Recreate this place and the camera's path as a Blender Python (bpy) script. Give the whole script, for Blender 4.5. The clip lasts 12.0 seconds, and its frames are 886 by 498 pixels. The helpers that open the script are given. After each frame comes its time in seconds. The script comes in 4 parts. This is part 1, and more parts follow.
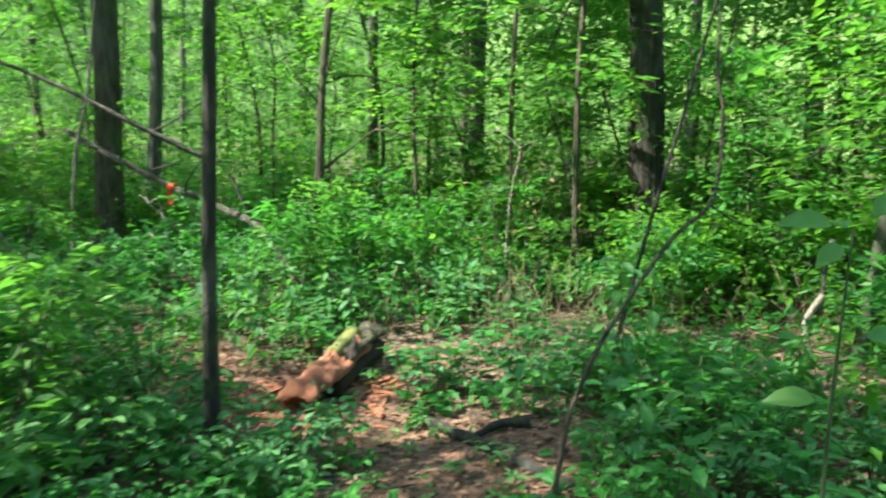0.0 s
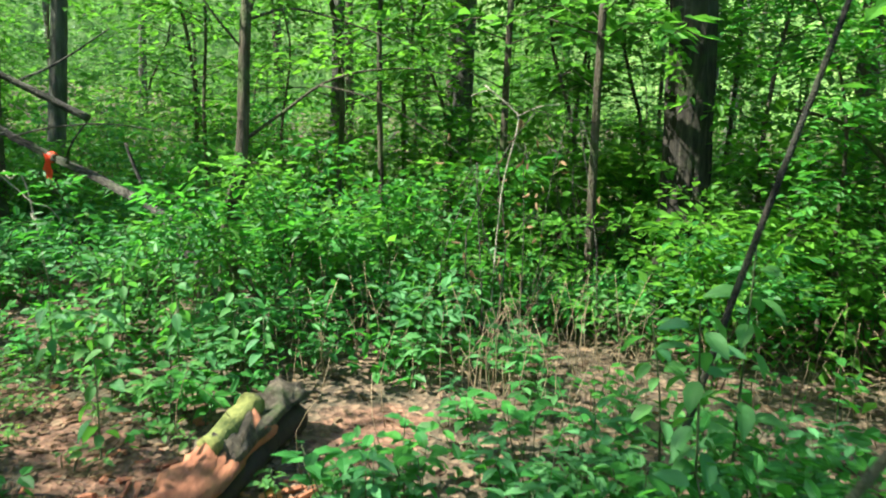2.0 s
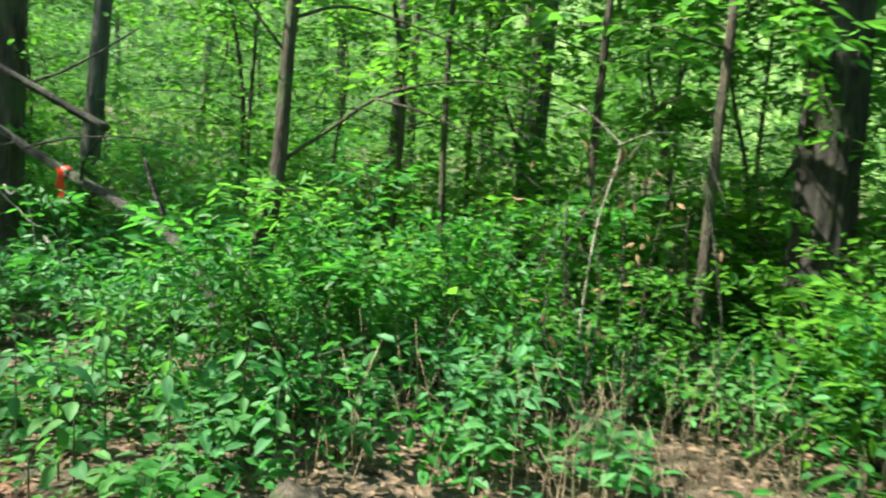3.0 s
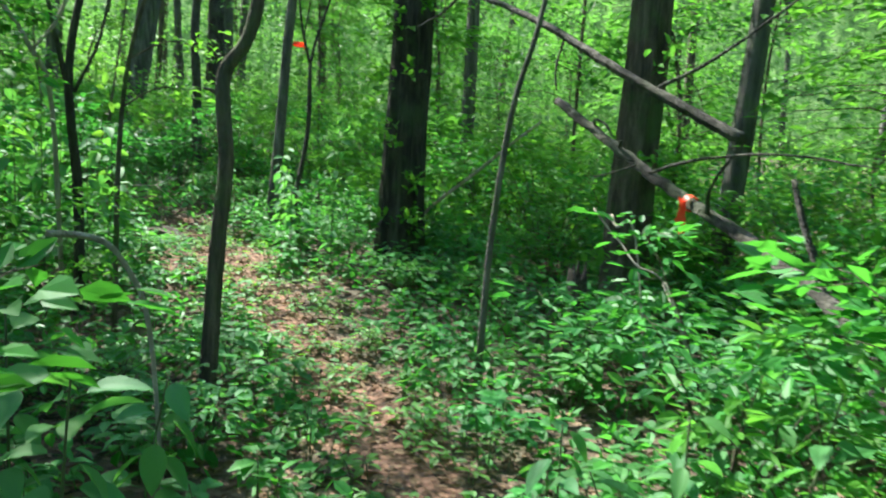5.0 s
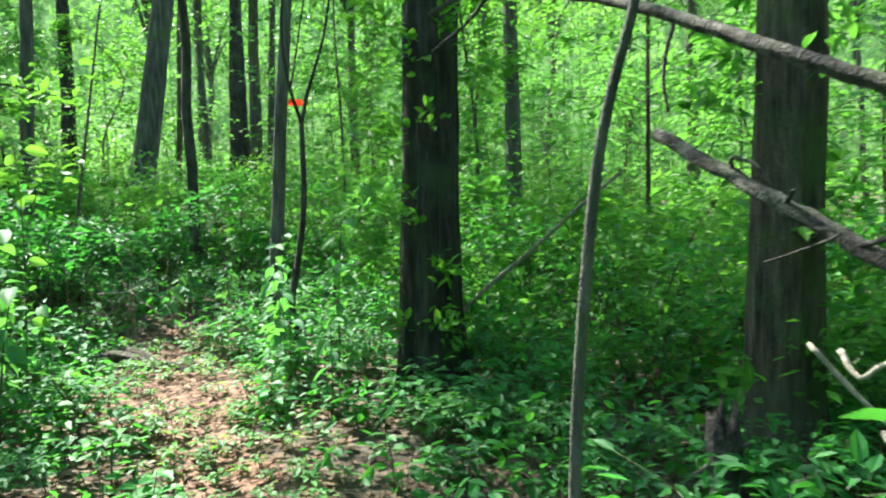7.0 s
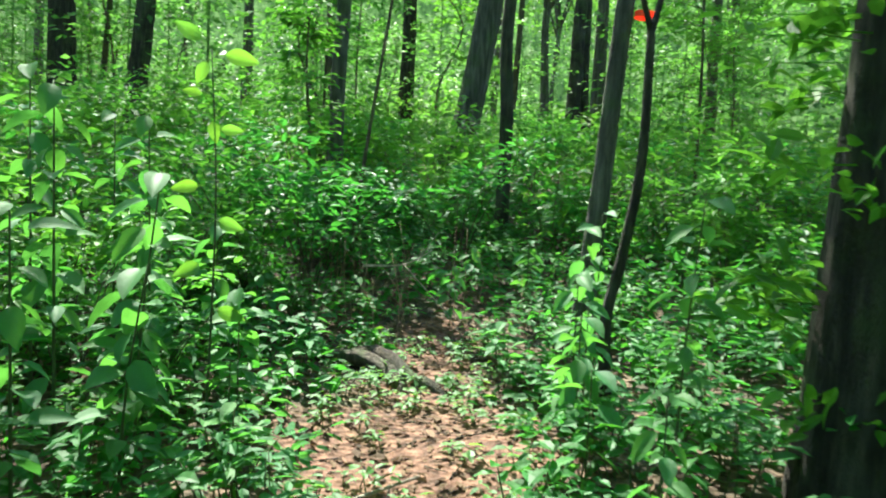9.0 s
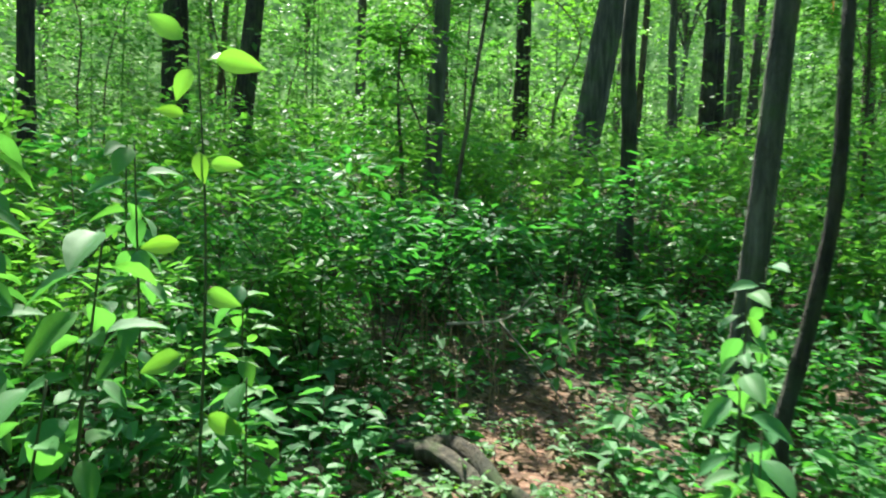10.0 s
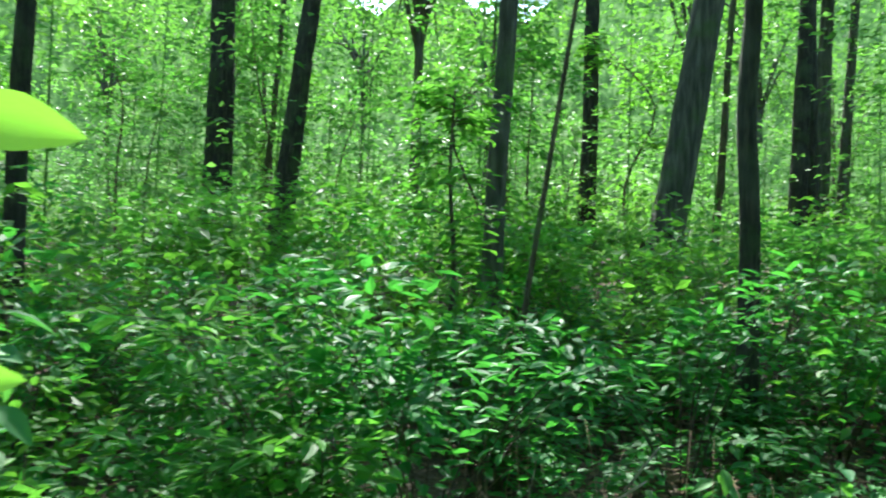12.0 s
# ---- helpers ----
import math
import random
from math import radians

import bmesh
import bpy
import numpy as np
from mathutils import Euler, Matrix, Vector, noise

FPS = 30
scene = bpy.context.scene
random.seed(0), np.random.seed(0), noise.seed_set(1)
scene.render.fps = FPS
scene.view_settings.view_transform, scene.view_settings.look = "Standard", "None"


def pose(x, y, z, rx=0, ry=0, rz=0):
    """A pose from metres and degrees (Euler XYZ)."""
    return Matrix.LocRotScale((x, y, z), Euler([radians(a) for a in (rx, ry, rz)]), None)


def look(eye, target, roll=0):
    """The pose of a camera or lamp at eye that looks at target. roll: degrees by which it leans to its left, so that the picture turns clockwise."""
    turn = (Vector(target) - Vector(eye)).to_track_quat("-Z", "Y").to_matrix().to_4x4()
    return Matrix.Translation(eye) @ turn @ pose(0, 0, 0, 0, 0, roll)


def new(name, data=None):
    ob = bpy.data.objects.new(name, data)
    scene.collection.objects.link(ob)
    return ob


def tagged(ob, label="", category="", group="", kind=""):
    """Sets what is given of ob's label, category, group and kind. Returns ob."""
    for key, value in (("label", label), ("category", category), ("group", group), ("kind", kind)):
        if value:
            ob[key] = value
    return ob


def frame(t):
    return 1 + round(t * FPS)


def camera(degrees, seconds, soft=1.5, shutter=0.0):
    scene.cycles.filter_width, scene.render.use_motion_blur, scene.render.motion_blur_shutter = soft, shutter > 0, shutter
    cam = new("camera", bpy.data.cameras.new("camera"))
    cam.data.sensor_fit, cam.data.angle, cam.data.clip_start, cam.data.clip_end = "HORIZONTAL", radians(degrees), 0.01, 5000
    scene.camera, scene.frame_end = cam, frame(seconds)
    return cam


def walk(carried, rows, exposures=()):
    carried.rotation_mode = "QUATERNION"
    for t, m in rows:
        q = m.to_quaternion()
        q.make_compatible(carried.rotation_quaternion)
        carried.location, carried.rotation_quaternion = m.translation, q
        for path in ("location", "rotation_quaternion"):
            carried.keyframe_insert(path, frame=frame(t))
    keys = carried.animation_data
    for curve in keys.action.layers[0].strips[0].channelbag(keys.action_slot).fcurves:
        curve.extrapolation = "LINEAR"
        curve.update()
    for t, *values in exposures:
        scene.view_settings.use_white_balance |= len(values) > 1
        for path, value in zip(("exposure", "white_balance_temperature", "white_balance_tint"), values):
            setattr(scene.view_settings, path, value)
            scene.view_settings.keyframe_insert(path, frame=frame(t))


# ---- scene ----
cam = camera(60.5, 12.0, soft=2.0, shutter=0.25)
PATH = [
    (0, (0.066, 0.103, 1.391), (0.154, 2.08, 1.1), 0.5),
    (0.5, (0.176, 0.679, 1.363), (0.552, 2.628, 1.119), 2.2),
    (1, (0.184, 1.186, 1.378), (0.606, 3.12, 1.093), 4.5),
    (1.5, (0.224, 1.755, 1.333), (0.368, 3.711, 0.944), 1.8),
    (2, (0.343, 2.334, 1.371), (0.46, 4.295, 0.991), 1.9),
    (2.5, (0.25, 2.945, 1.426), (0.393, 4.914, 1.11), 3.2),
    (3, (0.285, 3.483, 1.232), (0.256, 5.463, 0.951), 4.3),
    (3.5, (0.292, 4.035, 1.336), (-0.274, 5.921, 0.985), 4.3),
    (3.7, (0.218, 4.225, 1.251), (-0.55, 6.036, 0.894), 4.1),
    (5.3, (-0.547, 5.364, 0.968), (-2.128, 6.578, 0.806), 1.8),
    (5.5, (-0.712, 5.474, 0.959), (-2.338, 6.633, 0.85), 1.4),
    (6, (-1.177, 5.807, 1.069), (-2.712, 7.089, 1.045), 1.6),
    (6.5, (-1.525, 6.216, 0.987), (-2.975, 7.593, 0.946), 0.1),
    (7, (-1.973, 6.721, 1.075), (-3.55, 7.948, 0.997), -1.8),
    (7.5, (-2.5, 7.149, 1.064), (-4.165, 8.249, 0.934), 0.4),
    (7.7, (-2.681, 7.307, 1.092), (-4.394, 8.325, 0.929), 0.8),
    (9.3, (-4.457, 7.963, 1.106), (-6.412, 8.356, 0.953), 3.0),
    (9.5, (-4.661, 8.044, 1.089), (-6.623, 8.409, 0.948), 3.1),
    (10, (-5.253, 8.239, 1.204), (-7.245, 8.376, 1.078), 1.7),
    (10.5, (-5.75, 8.243, 1.236), (-7.747, 8.276, 1.143), 2.1),
    (11, (-6.178, 8.184, 1.383), (-8.178, 8.142, 1.364), 1.9),
    (11.5, (-6.498, 8.182, 1.43), (-8.488, 7.993, 1.48), 1.1),
    (12, (-6.791, 8.292, 1.456), (-8.79, 8.273, 1.512), 1.9),
]
walk(cam, [(t, look(eye, target, roll)) for t, eye, target, roll in PATH], exposures=[(0.0, 2.35, 6600, 2), (1.0, 2.25, 6600, 2), (3.0, 2.25, 6600, 2), (5.5, 2.3, 6200, 4), (7.0, 2.6, 6250, 4), (9.5, 2.22, 6450, 0), (11.5, 2.1, 6250, 1), (12.0, 2.25, 6100, 1)])

# ---- light ----
SUN_FROM = Vector((-0.75, -0.08, 0.92)).normalized()
sun_data = bpy.data.lights.new("sun", "SUN")
sun_data.energy, sun_data.angle, sun_data.color = 4.5, radians(0.5), (1.0, 0.95, 0.86)
sun_lamp = new("sun", sun_data)
sun_lamp.matrix_world = look(SUN_FROM * 60, (0, 0, 0))
world = bpy.data.worlds.new("sky")
scene.world = world
world.use_nodes = True
wn = world.node_tree
sky = wn.nodes.new("ShaderNodeTexSky")
sky.sky_type, sky.sun_disc = "NISHITA", False
sky.sun_elevation = math.asin(SUN_FROM.z)
sky.sun_rotation = math.atan2(SUN_FROM.x, SUN_FROM.y)
wn.links.new(sky.outputs[0], wn.nodes["Background"].inputs[0])
wn.nodes["Background"].inputs[1].default_value = 0.15


# ---- materials ----
def nodes_of(name):
    m = bpy.data.materials.new(name)
    m.use_nodes = True
    t = m.node_tree
    return m, t, t.nodes["Principled BSDF"], t.nodes["Material Output"]


def ramp(t, source, stops):
    r = t.nodes.new("ShaderNodeValToRGB")
    while len(r.color_ramp.elements) < len(stops):
        r.color_ramp.elements.new(0.5)
    for e, (p, c) in zip(r.color_ramp.elements, stops):
        e.position, e.color = p, (*c, 1)
    t.links.new(source, r.inputs[0])
    return r.outputs[0]


def noise_at(t, scale, detail=4.0, stretch=(1, 1, 1), rough=0.6):
    c = t.nodes.new("ShaderNodeTexCoord")
    mp = t.nodes.new("ShaderNodeMapping")
    mp.inputs["Scale"].default_value = stretch
    n = t.nodes.new("ShaderNodeTexNoise")
    n.inputs["Scale"].default_value, n.inputs["Detail"].default_value = scale, detail
    n.inputs["Roughness"].default_value = rough
    t.links.new(c.outputs["Object"], mp.inputs[0])
    t.links.new(mp.outputs[0], n.inputs["Vector"])
    return n.outputs[0]


def blend(t, fac, a, b, mode="MIX"):
    m = t.nodes.new("ShaderNodeMix")
    m.data_type, m.blend_type = "RGBA", mode
    for sock, value in ((m.inputs[0], fac), (m.inputs[6], a), (m.inputs[7], b)):
        if isinstance(value, bpy.types.NodeSocket):
            t.links.new(value, sock)
        else:
            sock.default_value = value if isinstance(value, float) else (*value, 1)
    return m.outputs[2]


def bump(t, b, height, strength, distance=0.01):
    n = t.nodes.new("ShaderNodeBump")
    n.inputs["Strength"].default_value, n.inputs["Distance"].default_value = strength, distance
    t.links.new(height, n.inputs["Height"])
    t.links.new(n.outputs[0], b.inputs["Normal"])


def leaf_material(name, dark, light, glow, through_share=0.45, rough=0.52, sheen=0.3):
    """Leaf: a waxy face and light shining through the blade; each blade varies."""
    m, t, b, out = nodes_of(name)
    geo = t.nodes.new("ShaderNodeNewGeometry")
    info = t.nodes.new("ShaderNodeObjectInfo")
    col = ramp(t, geo.outputs["Random Per Island"], [(0.0, dark), (0.75, light), (1.0, tuple(c * 1.25 for c in light))])
    tint = blend(t, info.outputs["Random"], (0.86, 0.95, 1.1), (1.12, 1.05, 0.8))
    col = blend(t, 1.0, col, tint, "MULTIPLY")
    vein = ramp(t, noise_at(t, 35, 3), [(0.3, (0.8, 0.8, 0.8)), (0.7, (1.1, 1.1, 1.05))])
    col = blend(t, 1.0, col, vein, "MULTIPLY")
    t.links.new(col, b.inputs["Base Color"])
    b.inputs["Roughness"].default_value = rough
    b.inputs["Specular IOR Level"].default_value = sheen
    tr = t.nodes.new("ShaderNodeBsdfTranslucent")
    t.links.new(blend(t, 1.0, blend(t, geo.outputs["Random Per Island"], tuple(0.75 * c for c in glow), glow), tint, "MULTIPLY"), tr.inputs[0])
    mix = t.nodes.new("ShaderNodeMixShader")
    mix.inputs[0].default_value = through_share
    t.links.new(b.outputs[0], mix.inputs[1])
    t.links.new(tr.outputs[0], mix.inputs[2])
    t.links.new(mix.outputs[0], out.inputs[0])
    return m


def bark_material(name, deep, mid, pale, scale=9.0, moss=0.0, grain=(1, 1, 0.13)):
    m, t, b, out = nodes_of(name)
    ridges = noise_at(t, scale, 5, grain, 0.65)
    fine = noise_at(t, scale * 5, 4, tuple(g ** 0.5 for g in grain))
    col = ramp(t, ridges, [(0.32, deep), (0.5, mid), (0.72, pale)])
    col = blend(t, 0.5, col, ramp(t, fine, [(0.3, deep), (0.7, pale)]), "SOFT_LIGHT")
    patch = ramp(t, noise_at(t, 1.7, 3), [(0.52, (0, 0, 0)), (0.68, (1, 1, 1))])
    col = blend(t, patch, col, blend(t, 0.45, col, (0.11, 0.12, 0.09)))
    if moss:
        grow = ramp(t, noise_at(t, 3.1, 4), [(0.5, (0, 0, 0)), (0.66, (moss, moss, moss))])
        col = blend(t, grow, col, (0.07, 0.12, 0.03))
    t.links.new(col, b.inputs["Base Color"])
    b.inputs["Roughness"].default_value = 0.92
    add = t.nodes.new("ShaderNodeMath")
    t.links.new(ridges, add.inputs[0])
    t.links.new(fine, add.inputs[1])
    bump(t, b, add.outputs[0], 1.0, 0.035)
    return m


def plain_material(name, a, c, scale=20.0, rough=0.9, strength=0.5, stretch=(1, 1, 1)):
    m, t, b, out = nodes_of(name)
    n = noise_at(t, scale, 5, stretch)
    big = noise_at(t, scale * 0.15, 3, stretch)
    col = blend(t, 0.35, ramp(t, n, [(0.3, a), (0.7, c)]), ramp(t, big, [(0.35, a), (0.65, c)]))
    t.links.new(col, b.inputs["Base Color"])
    b.inputs["Roughness"].default_value = rough
    bump(t, b, n, strength, 0.01)
    return m


def ground_material():
    """Leaf litter over clay; the trodden trail shows bare reddish soil."""
    m, t, b, out = nodes_of("forest_floor")
    at = t.nodes.new("ShaderNodeAttribute")
    at.attribute_name = "trodden"
    vor = t.nodes.new("ShaderNodeTexVoronoi")
    vor.inputs["Scale"].default_value = 22
    c = t.nodes.new("ShaderNodeTexCoord")
    t.links.new(c.outputs["Object"], vor.inputs["Vector"])
    litter = ramp(t, vor.outputs["Color"], [(0.1, (0.028, 0.019, 0.012)), (0.5, (0.085, 0.052, 0.032)), (0.9, (0.21, 0.14, 0.09))])
    soil_noise = noise_at(t, 14, 6)
    litter = blend(t, ramp(t, noise_at(t, 3, 4), [(0.4, (0, 0, 0)), (0.65, (0.8, 0.8, 0.8))]), litter, (0.05, 0.045, 0.025))
    soil = ramp(t, soil_noise, [(0.3, (0.035, 0.017, 0.010)), (0.5, (0.135, 0.063, 0.038)), (0.72, (0.30, 0.160, 0.10))])
    edge = t.nodes.new("ShaderNodeMath")
    edge.operation = "MULTIPLY_ADD"
    edge.inputs[1].default_value = 1.0
    t.links.new(noise_at(t, 2.5, 5), edge.inputs[0])
    t.links.new(at.outputs["Fac"], edge.inputs[2])
    mask = ramp(t, edge.outputs[0], [(0.85, (0, 0, 0)), (1.2, (0.85, 0.85, 0.85))])
    t.links.new(blend(t, mask, litter, soil), b.inputs["Base Color"])
    b.inputs["Roughness"].default_value = 0.95
    add = t.nodes.new("ShaderNodeMath")
    t.links.new(vor.outputs["Distance"], add.inputs[0])
    t.links.new(soil_noise, add.inputs[1])
    bump(t, b, add.outputs[0], 0.8, 0.03)
    return m


LEAF_SHADE = leaf_material("shade_leaf", (0.022, 0.110, 0.026), (0.050, 0.205, 0.042), (0.10, 0.40, 0.04))
LEAF_SUN = leaf_material("sun_leaf", (0.035, 0.130, 0.018), (0.085, 0.240, 0.028), (0.17, 0.46, 0.045), 0.48)
LEAF_CROWN = leaf_material("crown_leaf", (0.030, 0.110, 0.022), (0.070, 0.190, 0.032), (0.16, 0.38, 0.04), 0.48)
LEAF_FAR = leaf_material("far_leaf", (0.036, 0.110, 0.018), (0.095, 0.205, 0.045), (0.19, 0.42, 0.06), 0.5)
LEAF_BROAD = leaf_material("broad_leaf", (0.050, 0.150, 0.045), (0.085, 0.210, 0.060), (0.24, 0.54, 0.05), 0.45, 0.5)
LEAF_HERB = leaf_material("herb_leaf", (0.040, 0.140, 0.045), (0.085, 0.225, 0.080), (0.14, 0.42, 0.06), 0.42, 0.58, 0.22)
LEAF_DRY = leaf_material("dry_leaf", (0.045, 0.026, 0.017), (0.20, 0.130, 0.085), (0.25, 0.15, 0.07), 0.15, 0.8, 0.2)
BARK_DARK = bark_material("dark_bark", (0.012, 0.010, 0.008), (0.045, 0.038, 0.029), (0.14, 0.12, 0.095), 24, 0.35)
BARK_GREY = bark_material("grey_bark", (0.038, 0.036, 0.031), (0.11, 0.105, 0.092), (0.25, 0.24, 0.21), 16, 0.55)
BARK_BROWN = bark_material("brown_bark", (0.028, 0.022, 0.015), (0.105, 0.084, 0.058), (0.24, 0.20, 0.15), 22, 0.7)
WOOD_DEAD = bark_material("weathered_wood", (0.018, 0.015, 0.012), (0.060, 0.051, 0.042), (0.25, 0.23, 0.20), 13, 0.3, (1, 1, 1))
WOOD_PALE = bark_material("bleached_twig", (0.25, 0.22, 0.18), (0.42, 0.38, 0.32), (0.60, 0.56, 0.48), 30)
WOOD_ROT = plain_material("rotten_wood", (0.10, 0.032, 0.016), (0.40, 0.155, 0.08), 14, 0.95, 1.0, (1, 0.3, 1))
# near-black colour that puts in the shade inside hollow logs
HOLLOW_SHADE = plain_material("charred_hollow", (0.008, 0.006, 0.005), (0.03, 0.02, 0.015), 20)
MOSS = plain_material("moss", (0.05, 0.07, 0.015), (0.22, 0.22, 0.06), 40, 0.95, 1.0)
STEM_GREEN = plain_material("green_stem", (0.035, 0.06, 0.02), (0.08, 0.10, 0.04), 30)
STEM_DRY = plain_material("dry_stalk", (0.16, 0.11, 0.065), (0.34, 0.26, 0.16), 30)
TAPE = plain_material("flagging_tape", (0.80, 0.075, 0.03), (0.95, 0.13, 0.05), 8, 0.35, 0.2)
GROUND_MAT = ground_material()


# ---- mesh building ----
LEAF_HEX = ([(0, 0, 0), (0.28, -0.44, 0.05), (0.66, -0.38, 0.03), (1, 0, -0.10), (0.66, 0.38, 0.03), (0.28, 0.44, 0.05)], [(0, 2, 1), (0, 3, 2), (0, 4, 3), (0, 5, 4)])
LEAF_SMALL = ([(0, 0, 0), (0.45, -0.5, 0.06), (0.45, 0.5, 0.06), (1, 0, -0.06)], [(0, 2, 3), (0, 3, 1)])
LEAF_FOLD = ([(0, 0, 0), (0.24, -0.38, 0.06), (0.60, -0.42, 0.05), (0.45, 0, -0.01), (0.24, 0.38, 0.06), (0.60, 0.42, 0.05), (1, 0, -0.14)],
             [(0, 3, 1), (1, 3, 2), (2, 3, 6), (0, 4, 3), (4, 5, 3), (3, 5, 6)])
LEAF_OVAL = ([(0, 0, 0), (0.22, -0.40, 0.05), (0.22, 0, 0), (0.22, 0.40, 0.05), (0.58, -0.46, 0.03), (0.60, 0, -0.03), (0.58, 0.46, 0.03), (1, 0, -0.16)],
             [(0, 2, 1), (0, 3, 2), (1, 2, 5), (1, 5, 4), (2, 3, 6), (2, 6, 5), (4, 5, 7), (5, 6, 7)])


def unit(a):
    return a / np.maximum(np.linalg.norm(a, axis=-1, keepdims=True), 1e-9)


def smooth_line(pts, per=4):
    """A rounded line through the given points."""
    p = np.asarray(pts, float)
    if len(p) < 3:
        return np.array([p[0] + (p[-1] - p[0]) * s for s in np.linspace(0, 1, per + 1)])
    q = np.vstack([2 * p[0] - p[1], p, 2 * p[-1] - p[-2]])
    out = []
    for i in range(1, len(q) - 2):
        for s in np.arange(per) / per:
            a, b, c, d = q[i - 1:i + 3]
            out.append(0.5 * (2 * b + (c - a) * s + (2 * a - 5 * b + 4 * c - d) * s**2 + (3 * b - a - 3 * c + d) * s**3))
    return np.array(out + [p[-1]])


class Build:
    """Collects tubes and leaf blades into one mesh."""

    def __init__(self):
        self.v, self.f, self.n = [], [], 0

    def tube(self, line, r0, r1, sides=6, rough=0.0, rng=None, flare=0.0):
        line = np.asarray(line, float)
        k = len(line)
        along = unit(np.gradient(line, axis=0))
        ref = np.array([0.0, 0.0, 1.0]) if abs(along[:, 2]).mean() < 0.75 else np.array([1.0, 0.0, 0.0])
        a = unit(np.cross(along, ref))
        b = np.cross(along, a)
        s = np.linspace(0, 1, k)
        rad = r0 + (r1 - r0) * s
        rad = rad * (1 + flare * np.exp(-s * k / 2.2))
        ang = np.linspace(0, 2 * math.pi, sides, endpoint=False)
        rr = np.repeat(rad[:, None], sides, 1)
        if rough:
            lobes = rng.normal(0, rough, (1, sides)) + 0.5 * rng.normal(0, rough, (k, sides))
            rr = rr * (1 + lobes)
        ring = line[:, None] + rr[..., None] * (np.cos(ang)[None, :, None] * a[:, None] + np.sin(ang)[None, :, None] * b[:, None])
        base = self.n
        self.v.append(ring.reshape(-1, 3))
        self.v.append(line[[0, -1]])
        for i in range(k - 1):
            for j in range(sides):
                j2 = (j + 1) % sides
                self.f.append((base + i * sides + j, base + i * sides + j2, base + (i + 1) * sides + j2, base + (i + 1) * sides + j))
        for j in range(sides):
            j2 = (j + 1) % sides
            self.f.append((base + k * sides, base + j2, base + j))
            self.f.append((base + k * sides + 1, base + (k - 1) * sides + j, base + (k - 1) * sides + j2))
        self.n += k * sides + 2
        return self

    def leaves(self, at, toward, up, length, width, shape):
        at, toward = np.asarray(at, float), unit(np.asarray(toward, float))
        side = unit(np.cross(toward, np.asarray(up, float)))
        face = np.cross(side, toward)
        tv, tf = np.array(shape[0], float), np.array(shape[1])
        L, W = np.asarray(length)[:, None, None], np.asarray(width)[:, None, None]
        v = at[:, None] + toward[:, None] * tv[None, :, :1] * L + side[:, None] * tv[None, :, 1:2] * W + face[:, None] * tv[None, :, 2:] * L
        f = (np.arange(len(at)) * len(tv))[:, None, None] + tf[None] + self.n
        self.v.append(v.reshape(-1, 3))
        self.f.extend(map(tuple, f.reshape(-1, 3).tolist()))
        self.n += v.shape[0] * v.shape[1]
        return self

    def mesh(self, name, material, smooth=True):
        me = bpy.data.meshes.new(name)
        me.from_pydata(np.vstack(self.v).tolist(), [], self.f)
        me.materials.append(material)
        if smooth:
            me.polygons.foreach_set("use_smooth", [True] * len(me.polygons))
        me.update()
        return me


def part(name, build, material, parent, label="", kind="", smooth=True):
    ob = new(name, build.mesh(name, material, smooth))
    ob.parent = parent
    return tagged(ob, label=label, kind=kind)


def thing(name, label, category, group="", at=None):
    ob = new(name)
    if at is not None:
        ob.matrix_basis = at
    return tagged(ob, label=label, category=category, group=group)


def single(name, build, material, label, category, group="", smooth=True):
    return tagged(new(name, build.mesh(name, material, smooth)), label=label, category=category, group=group)


# ---- the lie of the land ----
TRAIL = np.array([(0.0, -4.0), (0.05, 0.0), (0.3, 2.4), (0.2, 4.2), (-0.6, 5.4), (-2.5, 7.1), (-4.7, 8.0), (-6.8, 8.4), (-8.6, 8.8), (-9.8, 9.2)])


def from_trail(x, y):
    p = np.stack([np.asarray(x, float), np.asarray(y, float)], -1)
    best = np.full(p.shape[:-1], 1e9)
    for a, b in zip(TRAIL[:-1], TRAIL[1:]):
        s = np.clip(((p - a) @ (b - a)) / ((b - a) @ (b - a)), 0, 1)
        best = np.minimum(best, np.linalg.norm(p - a - s[..., None] * (b - a), axis=-1))
    return best


def height(x, y):
    x, y = np.asarray(x, float), np.asarray(y, float)
    u = -0.66 * (x + 0.55) + 0.75 * (y - 5.4)
    z = -0.42 + 0.30 * (1 - np.exp(-((u - 1.5) / 9.0) ** 2))
    z = z + 0.035 * np.sin(1.9 * x + 0.7 * y) * np.sin(1.3 * y - 0.5 * x) + 0.02 * np.sin(4.1 * x + 1.0) * np.sin(3.7 * y)
    z = z + 0.10 * (1 - np.tanh((x + 6.0) * 1.5))
    z = z + 0.13 * np.clip(np.logaddexp(0, -1.6 * (x + 9.4)) / 1.6, 0, 14)
    return z - 0.04 * np.exp(-(from_trail(x, y) / 0.5) ** 2)


def ground_at(x, y):
    return float(height(x, y))


# wide bare patches along the trail: x, y, radius
BARE = ((0.45, 4.1, 0.75), (-0.75, 5.2, 0.75), (0.2, 6.3, 0.4), (-7.5, 8.6, 0.8), (-1.9, 6.4, 0.4))


def bare_soil(x, y):
    best = np.exp(-(from_trail(x, y) / 0.28) ** 2)
    for a, b, r in BARE:
        best = np.maximum(best, np.exp(-((x - a) ** 2 + (y - b) ** 2) / (r * r)))
    return best


